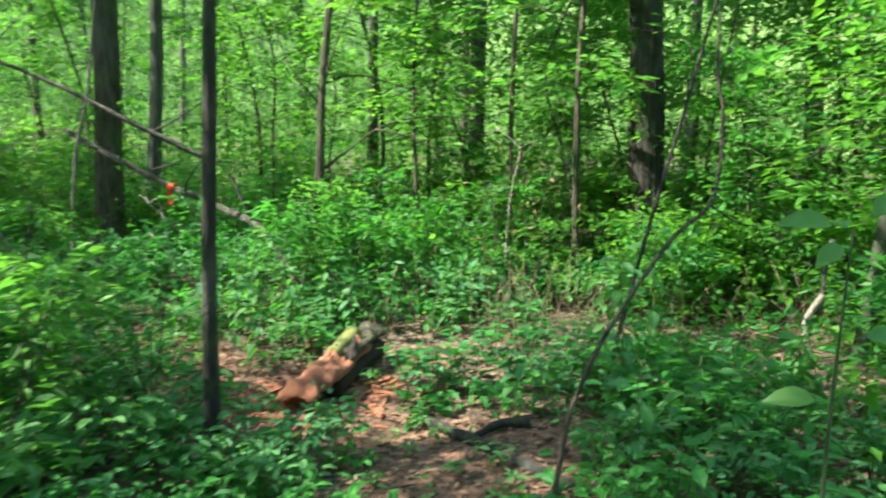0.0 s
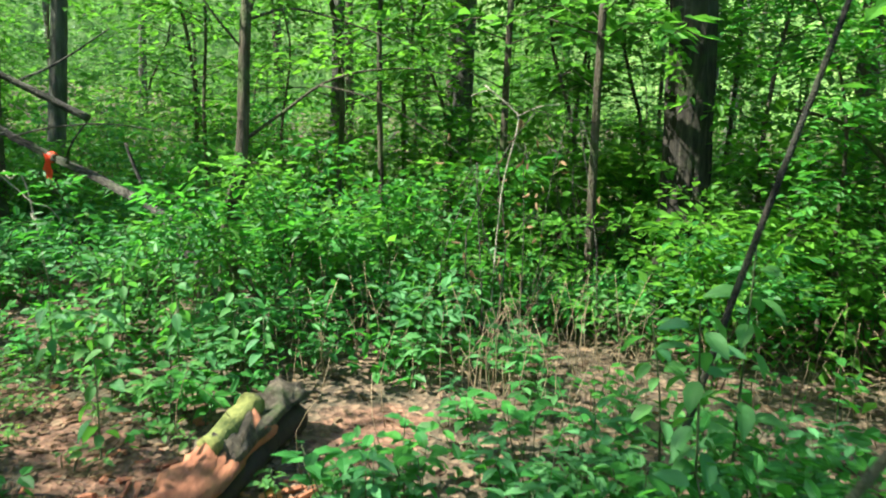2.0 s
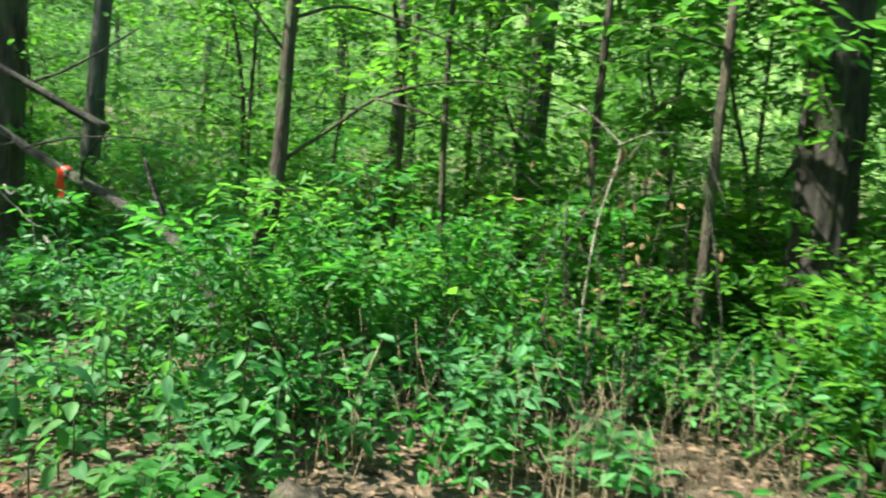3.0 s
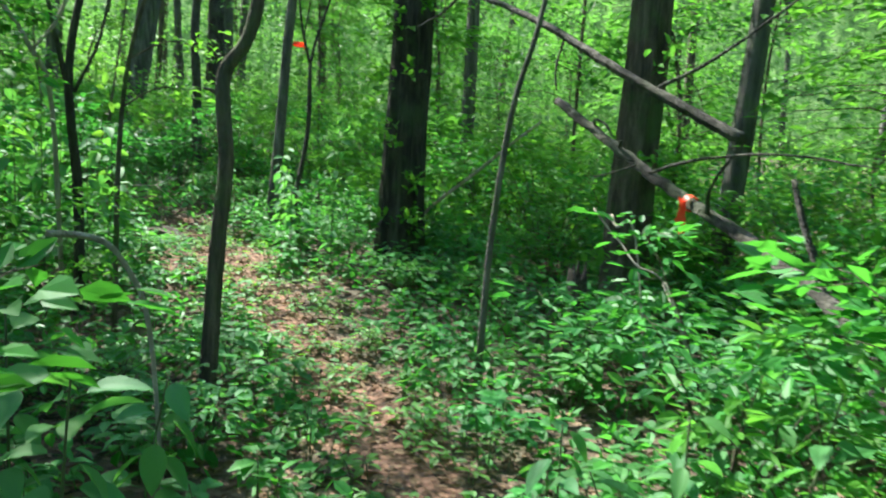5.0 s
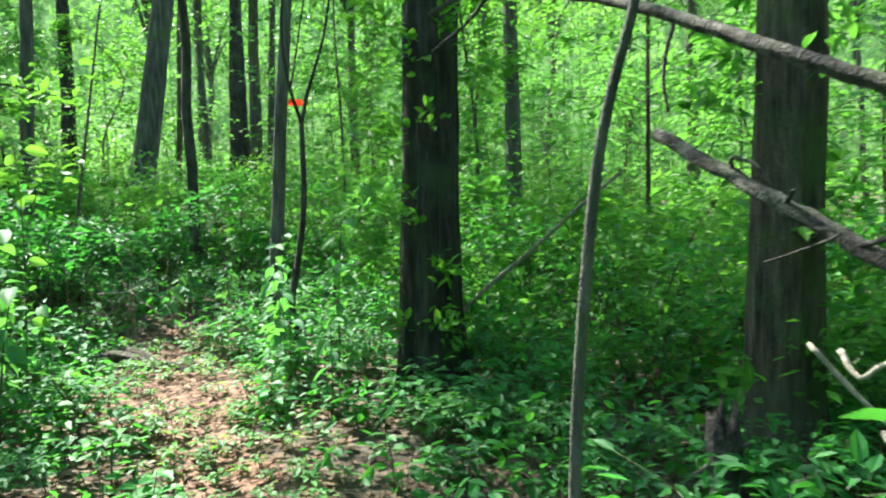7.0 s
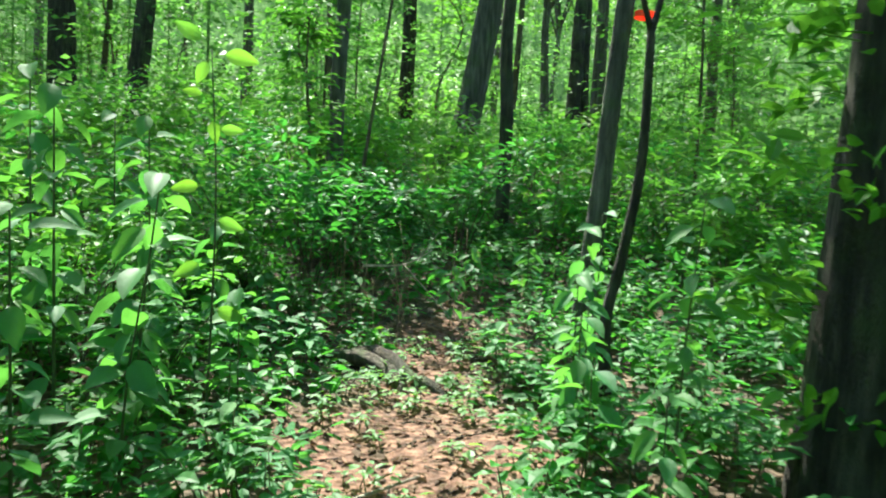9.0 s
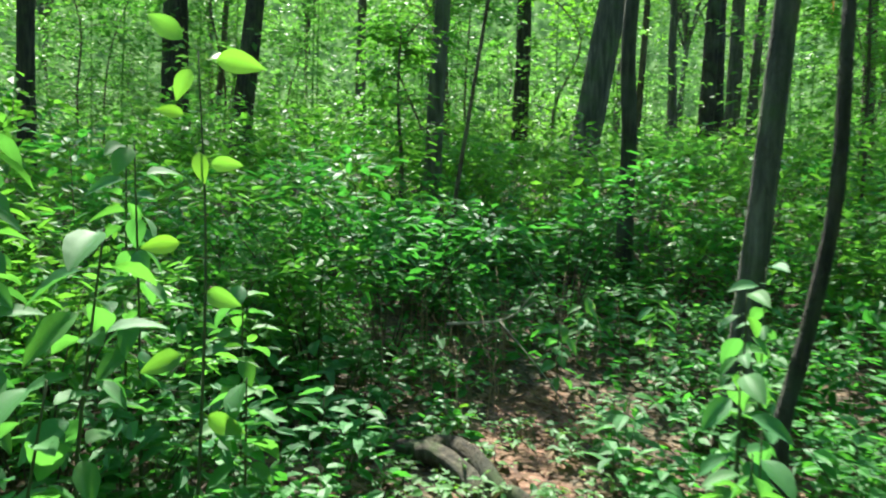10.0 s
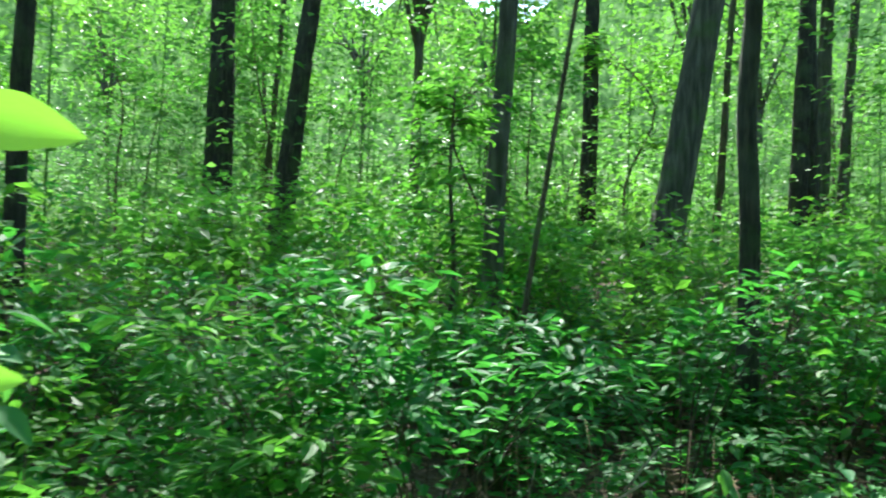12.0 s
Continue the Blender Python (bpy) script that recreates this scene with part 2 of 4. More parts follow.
def build_ground():
    def axis(lo, hi):
        near = np.arange(lo, hi + 0.01, 0.2)
        far = np.array([1, 2.5, 5, 9, 15, 25, 45, 90, 200, 500.0])
        return np.concatenate([lo - far[::-1], near, hi + far])
    xs, ys = axis(-18, 7), axis(-4, 17)
    gx, gy = np.meshgrid(xs, ys)
    v = np.stack([gx, gy, height(gx, gy)], -1).reshape(-1, 3)
    w = len(xs)
    f = [(r * w + c, r * w + c + 1, (r + 1) * w + c + 1, (r + 1) * w + c) for r in range(len(ys) - 1) for c in range(w - 1)]
    me = bpy.data.meshes.new("ground")
    me.from_pydata(v.tolist(), [], f)
    me.materials.append(GROUND_MAT)
    me.polygons.foreach_set("use_smooth", [True] * len(f))
    mark = me.attributes.new("trodden", "FLOAT", "POINT")
    mark.data.foreach_set("value", bare_soil(gx, gy).reshape(-1).astype(np.float32))
    tagged(new("ground", me), "forest floor of brown leaf litter and reddish trodden clay", "ground", kind="structure")


build_ground()


# ---- trees ----
def trunk_line(x, y, top, lean=(0.0, 0.0), sway=0.05, seed=0, steps=14, sink=0.15):
    rng = np.random.default_rng(seed)
    z0 = ground_at(x, y) - sink
    s = np.linspace(0, 1, steps)
    wander = np.cumsum(rng.normal(0, sway, (steps, 2)), 0) * 0.35
    wander -= wander[0]
    z = z0 + (top - z0) * s
    return np.stack([x + lean[0] * (z - 1.0) + wander[:, 0] * (z > 0.5), y + lean[1] * (z - 1.0) + wander[:, 1] * (z > 0.5), z], -1)


def crown_meshes(seed, radius=3.3, tall=3.4, clumps=56, per=46, size=0.21):
    """Limbs and leaf clumps of a crown about its own middle."""
    rng = np.random.default_rng(seed)
    limbs, leaf = Build(), Build()
    spots = []
    while len(spots) < clumps:
        p = rng.uniform(-1, 1, 3)
        if 0.35 < np.linalg.norm(p) < 1 and p[2] > -0.75:
            spots.append(p * (radius, radius, tall) * rng.uniform(0.8, 1.15))
    spots = np.array(spots)
    for p in spots[:12]:
        limbs.tube(smooth_line([(0, 0, -tall * 0.9 + rng.uniform(0, 2.2)), p * (0.45, 0.45, 0.3) + (0, 0, -0.3), p], 3), 0.07, 0.012, 5)
    limbs.tube(smooth_line([(0, 0, -tall - 0.4), (0.1, 0.1, -tall * 0.2), (0, 0.2, tall * 0.7)], 4), 0.12, 0.02, 6)
    for p in spots:
        n = int(per * rng.uniform(0.6, 1.4))
        at = p + rng.normal(0, 1, (n, 3)) * (0.6, 0.6, 0.28)
        leaf.leaves(at, rng.normal(0, 1, (n, 3)) * (1, 1, 0.35) + (0, 0, -0.15), rng.normal(0, 0.45, (n, 3)) + (0, 0, 1), size * rng.uniform(0.7, 1.3, n), 0.55 * size * rng.uniform(0.7, 1.2, n), LEAF_SMALL)
    return limbs.mesh("limb", BARK_GREY), leaf.mesh("crown", LEAF_CROWN, False)


CROWNS = [crown_meshes(11), crown_meshes(12, 2.7, 3.8), crown_meshes(13, 3.8, 3.0, 62)]


def crown_on(tree, top, which, scale=1.0, turn=0.0):
    for me, name in zip(CROWNS[which % 3], ("limb", "crown")):
        ob = new(name, me)
        ob.parent = tree
        ob.matrix_basis = pose(*top, 0, 0, turn) @ Matrix.Diagonal((scale, scale, scale, 1))
        tagged(ob, kind="stuff")


def big_tree(x, y, radius, bark, label, lean=(0, 0), top=9.0, seed=0, which=0, scale=1.0, sides=18, sway=0.04, flare=0.35, sprigs=0):
    rng = np.random.default_rng(seed)
    tree = thing("tree", label, "tree", "woodland trees")
    line = smooth_line(trunk_line(x, y, top, lean, sway, seed, 10), 4)
    part("trunk", Build().tube(line, radius, radius * 0.6, sides, 0.055 if sides > 10 else 0.03, rng, flare), bark, tree)
    crown_on(tree, line[-1] + (0, 0, 2.6 * scale), which, scale, rng.uniform(0, 360))
    if sprigs:
        b = Build()
        for i in range(sprigs):
            z = rng.uniform(0.2, 3.6)
            p = np.array([np.interp(z, line[:, 2], line[:, 0]), np.interp(z, line[:, 2], line[:, 1]), z])
            a = rng.uniform(0, 2 * math.pi)
            out = np.array([math.cos(a), math.sin(a), 0.15])
            tip = p + out * (radius + rng.uniform(0.12, 0.42)) + (0, 0, rng.uniform(-0.08, 0.05))
            b.tube(np.array([p + out * radius * 0.8, tip]), 0.004, 0.002, 4)
            n = 16
            at = p + out * radius + (tip - p - out * radius) * rng.uniform(0.2, 1.1, (n, 1)) + rng.normal(0, 0.05, (n, 3))
            b.leaves(at, out + rng.normal(0, 0.6, (n, 3)), rng.normal(0, 0.4, (n, 3)) + (0, 0, 1), rng.uniform(0.08, 0.14, n), rng.uniform(0.04, 0.07, n), LEAF_FOLD)
        part("climbing_foliage", b, LEAF_SUN, tree, "bright green leafy sprigs", "stuff", False)
    return tree


big_tree(-6.51, 10.15, 0.225, BARK_DARK, "thick dark furrowed tree trunk beside the trail", (0.012, 0.018), 10.5, 1, 0, 1.15, 44, sprigs=60)
big_tree(-3.95, 10.5, 0.175, BARK_BROWN, "thick brown tree trunk behind a leaning dead branch", (0.01, 0.01), 10.0, 2, 1, 1.1, 40, sprigs=22)
big_tree(2.76, 8.68, 0.185, BARK_DARK, "thick dark tree trunk half hidden by shrubs", (-0.03, 0.01), 10.0, 3, 2, 1.1, 40, sprigs=50)
big_tree(-9.05, 10.11, 0.075, BARK_GREY, "slim grey tree leaning over the trail", (0.02, 0.07), 5.2, 4, 1, 0.55, 14, 0.02, 0.15)
big_tree(-12.12, 10.38, 0.08, BARK_DARK, "slim dark crooked tree by the trail", (0.0, -0.018), 7.5, 5, 0, 0.9, 12, 0.07)
big_tree(-17.2, 11.1, 0.23, BARK_GREY, "tall grey tree leaning to one side", (0.03, 0.138), 11.0, 6, 2, 0.75, 16, 0.02)
big_tree(-13.7, 8.68, 0.10, BARK_GREY, "slim grey straight tree among shrubs", (0.0, 0.03), 9.5, 7, 1, 0.5, 12)
big_tree(-22.1, 3.6, 0.31, BARK_DARK, "dark tree trunk above dense shrubs", (0.0, -0.02), 10.5, 8, 0, 1.25, 16)
big_tree(-20.0, 5.2, 0.21, BARK_DARK, "dark leaning tree in the deeper wood", (0.0, 0.1), 9.5, 9, 2, 0.6, 14, 0.02)
big_tree(-22.5, 11.1, 0.2, BARK_DARK, "dark tree in the deeper wood", (0.0, 0.0), 9.5, 10, 0, 1.0, 12)
big_tree(-22.0, 15.15, 0.2, BARK_DARK, "twin dark tree in the deeper wood", (0.0, 0.03), 9.0, 11, 1, 1.0, 12)
big_tree(-22.1, 15.55, 0.15, BARK_DARK, "twin dark tree in the deeper wood", (0.0, -0.02), 9.0, 12, 0, 0.9, 12)
big_tree(-3.82, 11.87, 0.105, BARK_GREY, "grey patchy tree behind the dead branches", (0.02, 0.06), 8.0, 13, 2, 0.8, 12)
big_tree(-26.6, 17.8, 0.24, BARK_GREY, "forked grey tree in the deeper wood", (0.0, 0.02), 11.0, 16, 1, 1.1, 12)
big_tree(-26.3, 18.2, 0.15, BARK_GREY, "slim grey tree beside a thicker one", (0.0, 0.05), 10.0, 17, 0, 0.9, 12)
big_tree(-10.9, 15.2, 0.13, BARK_GREY, "slim grey straight tree in the deeper wood", (0.0, 0.0), 8.5, 14, 1, 0.8, 12)
big_tree(-0.6, 13.5, 0.10, BARK_GREY, "slim pale tree behind young growth", (0.02, 0.0), 8.5, 15, 0, 0.8, 12)


def sapling(label, lines, bark, group="saplings", twigs=(), leafy=()):
    """A slender stem with its forks; leafy: (spot, reach, number) of leaf sprays."""
    rng = np.random.default_rng(len(label) + int(abs(lines[0][0][0][0]) * 100))
    s = thing("sapling", label, "sapling", group)
    for i, (pts, r0, r1) in enumerate(lines):
        part("stem" if i == 0 else "branch", Build().tube(smooth_line(pts, 5), r0, r1, 10 if i == 0 else 6, 0.05, rng, 0.25 if i == 0 else 0), bark, s)
    if leafy:
        b = Build()
        for spot, reach, n in leafy:
            at = np.array(spot) + rng.normal(0, 1, (n, 3)) * (reach, reach, reach * 0.35)
            b.leaves(at, rng.normal(0, 1, (n, 3)) * (1, 1, 0.3), rng.normal(0, 0.3, (n, 3)) + (0, 0, 1), rng.uniform(0.05, 0.09, n), rng.uniform(0.025, 0.045, n), LEAF_FOLD)
        part("foliage", b, LEAF_SUN, s, kind="stuff", smooth=False)
    return s


def on(x, y, up=0.0):
    return (x, y, ground_at(x, y) + up)


# near-side trees added so their crowns dapple the trail; the first three unseen
for i, (x, y, r) in enumerate([(-6.4, 3.6, 0.2), (-3.6, 0.6, 0.18), (-5.2, 0.9, 0.2), (-13.4, 4.45, 0.09)]):
    big_tree(x, y, r, BARK_DARK, "dark tree trunk placed to shade the trail", (0, 0), 7.5 + 0.5 * (i % 2), 60 + i, i, 0.95, 14)

# the dark pole by the start, the forked one behind the log
sapling("slender dark sapling pole beside the trail", [([on(-0.97, 3.98, -0.1), (-0.96, 3.98, 0.6), (-0.93, 4.0, 1.6), (-0.88, 4.03, 3.2), (-0.8, 4.1, 5.5)], 0.045, 0.028)], BARK_DARK,
        leafy=[((-0.9, 4.5, 4.6), 0.9, 220), ((-0.6, 4.8, 5.6), 0.9, 220)])
sapling("forked brown sapling with thin arching twigs", [
    ([on(-1.06, 8.53, -0.1), (-1.0, 8.54, 0.35), (-0.92, 8.55, 1.04), (-0.88, 8.56, 2.0), (-0.7, 8.6, 3.6)], 0.06, 0.035),
    ([(-0.95, 8.54, 0.85), (-1.02, 8.5, 0.6), (-1.08, 8.5, 0.2), on(-1.12, 8.5, -0.1)], 0.022, 0.03),
    ([(-0.93, 8.55, 1.0), (-0.6, 8.55, 1.25), (-0.2, 8.5, 1.52), (0.35, 8.45, 1.62), (0.9, 8.4, 1.55)], 0.018, 0.004),
    ([(-0.3, 8.5, 1.47), (0.1, 8.45, 1.38), (0.5, 8.4, 1.18), (0.85, 8.35, 0.95)], 0.01, 0.004),
    ([(-0.88, 8.56, 1.95), (-0.5, 8.6, 2.05), (0.1, 8.6, 1.9), (0.5, 8.6, 1.75)], 0.014, 0.004),
    ([(-0.88, 8.56, 1.9), (-0.75, 8.5, 2.3), (-0.5, 8.5, 2.9)], 0.02, 0.008),
    ([(-0.89, 8.56, 1.7), (-1.2, 8.5, 2.1), (-1.4, 8.5, 2.6)], 0.012, 0.005)],
    BARK_BROWN, leafy=[((0.4, 8.5, 1.7), 0.35, 120), ((-0.3, 8.6, 2.2), 0.5, 160), ((-1.3, 8.6, 2.2), 0.4, 110)])
# the kinked one left of the trail, the thin leaning one on its other side
sapling("kinked mossy brown sapling close beside the trail", [
    ([on(-3.82, 6.77, -0.1), (-3.8, 6.8, 0.2), (-3.785, 6.82, 0.55), (-3.775, 6.85, 0.9), (-3.79, 6.84, 1.15), (-3.78, 6.84, 1.33), (-3.735, 6.92, 1.47), (-3.71, 6.965, 1.65), (-3.69, 6.98, 1.95), (-3.66, 7.02, 3.2), (-3.6, 7.1, 5.0)], 0.042, 0.028),
    ([(-3.79, 6.84, 1.2), (-3.83, 6.8, 1.24), (-3.86, 6.77, 1.25)], 0.012, 0.007)],
    BARK_BROWN, leafy=[((-3.6, 7.1, 4.2), 0.8, 220)])
sapling("thin brown sapling leaning beside the trail", [
    ([on(-3.63, 8.48, -0.1), (-3.6, 8.5, 0.43), (-3.55, 8.54, 1.1), (-3.5, 8.57, 1.42), (-3.42, 8.66, 1.9), (-3.3, 8.75, 3.0), (-3.1, 8.9, 4.4)], 0.022, 0.013)], BARK_GREY,
    leafy=[((-3.2, 8.8, 3.6), 0.7, 200)])
sapling("bent forked sapling with thin crooked twigs", [
    ([on(-7.77, 9.66, -0.1), (-7.79, 9.62, 0.39), (-7.77, 9.68, 0.76), (-7.74, 9.74, 1.26), (-7.75, 9.75, 1.95)], 0.034, 0.022),
    ([(-7.75, 9.75, 1.9), (-7.8, 9.85, 2.2), (-7.75, 10.0, 2.7), (-7.7, 10.1, 3.4)], 0.02, 0.01),
    ([(-7.75, 9.75, 1.92), (-7.7, 9.62, 2.25), (-7.75, 9.6, 2.7), (-7.8, 9.7, 3.4)], 0.018, 0.01),
    ([(-7.72, 9.65, 2.2), (-7.8, 9.75, 2.5), (-7.7, 9.8, 3.0)], 0.01, 0.006)], BARK_DARK)
sapling("dark forked sapling in a thicket", [
    ([on(-6.07, 6.85, -0.1), (-6.07, 6.85, 0.6), (-6.08, 6.8, 1.43), (-6.1, 6.95, 2.2), (-6.0, 7.3, 3.4)], 0.04, 0.02),
    ([(-6.08, 6.82, 1.2), (-6.1, 6.7, 1.8), (-6.2, 6.5, 3.0)], 0.022, 0.01),
    ([(-6.08, 6.83, 1.3), (-6.05, 7.0, 1.7), (-6.0, 7.1, 2.3)], 0.014, 0.006)], BARK_DARK, leafy=[((-6.0, 7.2, 2.8), 0.6, 160)])
sapling("slim pale snag with a split hanging bark strip", [
    ([on(3.58, 5.72, -0.1), (3.61, 5.7, 0.1), (3.68, 5.65, 1.0), (3.8, 5.56, 2.3), (3.95, 5.5, 4.2)], 0.055, 0.045),
    ([(3.4, 5.9, 0.62), (3.33, 5.85, 0.35), (3.3, 5.8, 0.05)], 0.02, 0.012)], BARK_GREY)
sapling("thin dark stem leaning among shrubs", [
    ([on(1.42, 5.25, -0.1), (1.64, 5.11, 0.68), (1.85, 5.0, 1.65), (2.1, 4.9, 2.8)], 0.016, 0.009)], BARK_DARK)
sapling("long grey-brown sapling arching low and then rising", [
    ([on(0.74, 3.5, -0.1), (0.8, 3.47, 0.05), (0.86, 3.45, 0.265), (0.94, 3.46, 0.45), (1.09, 3.47, 0.7), (1.26, 3.47, 0.95), (1.42, 3.47, 1.10), (1.46, 3.48, 1.29), (1.47, 3.51, 1.53), (1.45, 3.55, 1.74), (1.5, 3.7, 2.6)], 0.013, 0.007),
    ([(1.42, 3.47, 1.1), (1.55, 3.47, 1.02), (1.66, 3.5, 1.0)], 0.006, 0.0025)], BARK_BROWN)
sapling("bent dark sapling under the canopy", [
    ([on(4.2, 7.9, -0.1), (4.2, 7.9, 0.5), (4.1, 7.95, 0.95), (3.7, 8.0, 1.3), (3.3, 8.0, 1.4)], 0.035, 0.012),
    ([(4.15, 7.92, 0.85), (4.35, 7.9, 1.3), (4.6, 7.9, 1.7)], 0.022, 0.008)], BARK_BROWN)
sapling("leafy sapling hanging dark sprays over the trail edge", [
    ([on(-5.35, 6.85, -0.1), (-5.33, 6.88, 0.9), (-5.28, 6.95, 1.6), (-5.15, 7.1, 2.2), (-5.0, 7.2, 2.6)], 0.018, 0.008),
    ([(-5.29, 6.94, 1.5), (-5.2, 7.15, 1.62), (-5.1, 7.35, 1.58)], 0.007, 0.003),
    ([(-5.31, 6.9, 1.2), (-5.2, 7.1, 1.33), (-5.1, 7.28, 1.28)], 0.007, 0.003)], BARK_BROWN,
    leafy=[((-5.12, 7.32, 1.6), 0.12, 46), ((-5.12, 7.26, 1.3), 0.11, 40), ((-5.1, 7.1, 2.2), 0.22, 90), ((-5.0, 7.2, 2.6), 0.25, 90)])
sapling("thin straight sapling in the thicket", [([on(-11.2, 8.6, -0.1), (-11.2, 8.73, 1.2), (-11.15, 8.86, 2.2), (-11.1, 9.05, 3.6)], 0.022, 0.012)], BARK_BROWN)


# ---- dead wood ----
def branch_thing(name, label, lines, mat, category="branch", sides=14, rough=0.10):
    rng = np.random.default_rng(int(abs(lines[0][0][0][0]) * 1000))
    t = thing(name, label, category)
    for i, (pts, r0, r1) in enumerate(lines):
        line = smooth_line(pts, 9 if i == 0 else 5)
        line[1:-1] += rng.normal(0, 0.12 * max(r0, 0.012), (len(line) - 2, 3))
        part("bough" if i == 0 else "twig", Build().tube(line, r0, r1, sides if i == 0 else 6, rough, rng), mat, t)
    return t


branch_thing("fallen_branch", "weathered grey dead branch leaning with an orange ribbon", [
    ([(-4.17, 9.72, 1.44), (-3.6, 9.62, 1.14), (-2.95, 9.45, 0.83), (-2.2, 9.08, 0.58), (-1.55, 8.68, 0.3), on(-1.05, 8.4, -0.08)], 0.032, 0.042),
    ([(-3.75, 9.65, 1.24), (-3.72, 9.62, 1.29), (-3.62, 9.6, 1.26), (-3.55, 9.6, 1.17)], 0.012, 0.006), ([(-3.5, 9.6, 1.08), (-3.42, 9.52, 1.14)], 0.014, 0.01),
    ([(-3.2, 9.5, 0.93), (-2.8, 9.4, 1.03), (-2.3, 9.4, 1.08), (-1.8, 9.35, 1.03)], 0.012, 0.005),
    ([(-3.35, 9.55, 1.0), (-3.15, 9.3, 0.98), (-3.3, 9.1, 0.9)], 0.009, 0.004),
    ([(-1.75, 8.78, 0.5), (-1.85, 8.8, 0.72), (-1.95, 8.85, 0.95)], 0.02, 0.012),
    ([(-2.6, 9.25, 0.73), (-2.5, 9.1, 0.9), (-2.3, 9.05, 1.15)], 0.014, 0.006)], WOOD_DEAD)
branch_thing("hanging_branch", "long dark dead branch sloping down past two trunks", [
    ([(-6.45, 10.1, 2.55), (-5.5, 9.72, 2.42), (-4.7, 9.5, 2.2), (-3.9, 9.25, 1.9), (-3.2, 9.1, 1.56), (-2.7, 9.05, 1.32), (-2.3, 9.0, 1.14)], 0.016, 0.032),
    ([(-5.2, 9.63, 2.34), (-5.4, 9.6, 2.2), (-5.75, 9.62, 2.12)], 0.012, 0.006),
    ([(-4.95, 9.58, 2.28), (-4.75, 9.5, 2.5), (-4.5, 9.5, 2.75)], 0.012, 0.006),
    ([(-3.7, 9.2, 1.8), (-3.72, 9.15, 1.6), (-3.7, 9.15, 1.45)], 0.01, 0.006),
    ([(-2.9, 9.06, 1.42), (-2.6, 9.2, 1.6), (-2.2, 9.3, 1.9)], 0.014, 0.006)], WOOD_DEAD)


def ribbon(x, y, z, r, along, tails, label):
    """Flagging tape: a band round the wood, its knot, and hanging tails."""
    t = thing("ribbon", label, "ribbon", "orange marker ribbons")
    a = Vector(along).normalized()
    side = a.cross(Vector((0, 0, 1)) if abs(a.z) < 0.8 else Vector((1, 0, 0))).normalized()
    up = side.cross(a)
    mid = Vector((x, y, z))

    def strip(points, widths, across):
        b = bmesh.new()
        rows = []
        for p, w in zip(points, widths):
            rows.append((b.verts.new(p - across * w), b.verts.new(p + across * w)))
        for (c, d), (e, f) in zip(rows[:-1], rows[1:]):
            b.faces.new((c, d, f, e))
        bmesh.ops.solidify(b, geom=b.faces[:], thickness=0.0015)
        me = bpy.data.meshes.new("tape")
        b.to_mesh(me)
        b.free()
        me.materials.append(TAPE)
        return me

    loop = [mid + (side * math.cos(k) + up * math.sin(k)) * (r + 0.004) for k in np.linspace(0, 2 * math.pi, 19)]
    band = new("band", strip(loop, [0.022] * 19, a))
    band.parent = t
    for k, (length, sweep, width) in enumerate(tails):
        pts = [mid + side * (r + 0.006 + 0.01 * k) + Vector((0.01 * math.sin(3 * s), 0, 0)) - Vector((0, 0, length * s)) + a * sweep * s * s for s in np.linspace(-0.12, 1, 9)]
        tail = new("tail", strip(pts, [width * (1 - 0.3 * abs(math.sin(5 * s))) for s in np.linspace(0, 1, 9)], a))
        tail.parent = t
    knot = new("knot", strip([mid + side * (r + 0.012) + up * q for q in (-0.02, 0.0, 0.02)], [0.018, 0.01, 0.02], a))
    knot.parent = t
    return t


ribbon(-2.78, 9.36, 0.772, 0.046, (0.85, -0.38, -0.34), [(0.20, 0.005, 0.045), (0.13, -0.04, 0.03)], "orange plastic ribbon tied on a dead branch")
ribbon(-8.97, 10.33, 2.3, 0.066, (0.02, 0.075, 1), [(0.14, 0.0, 0.012)], "orange plastic ribbon tied round a slim trunk")


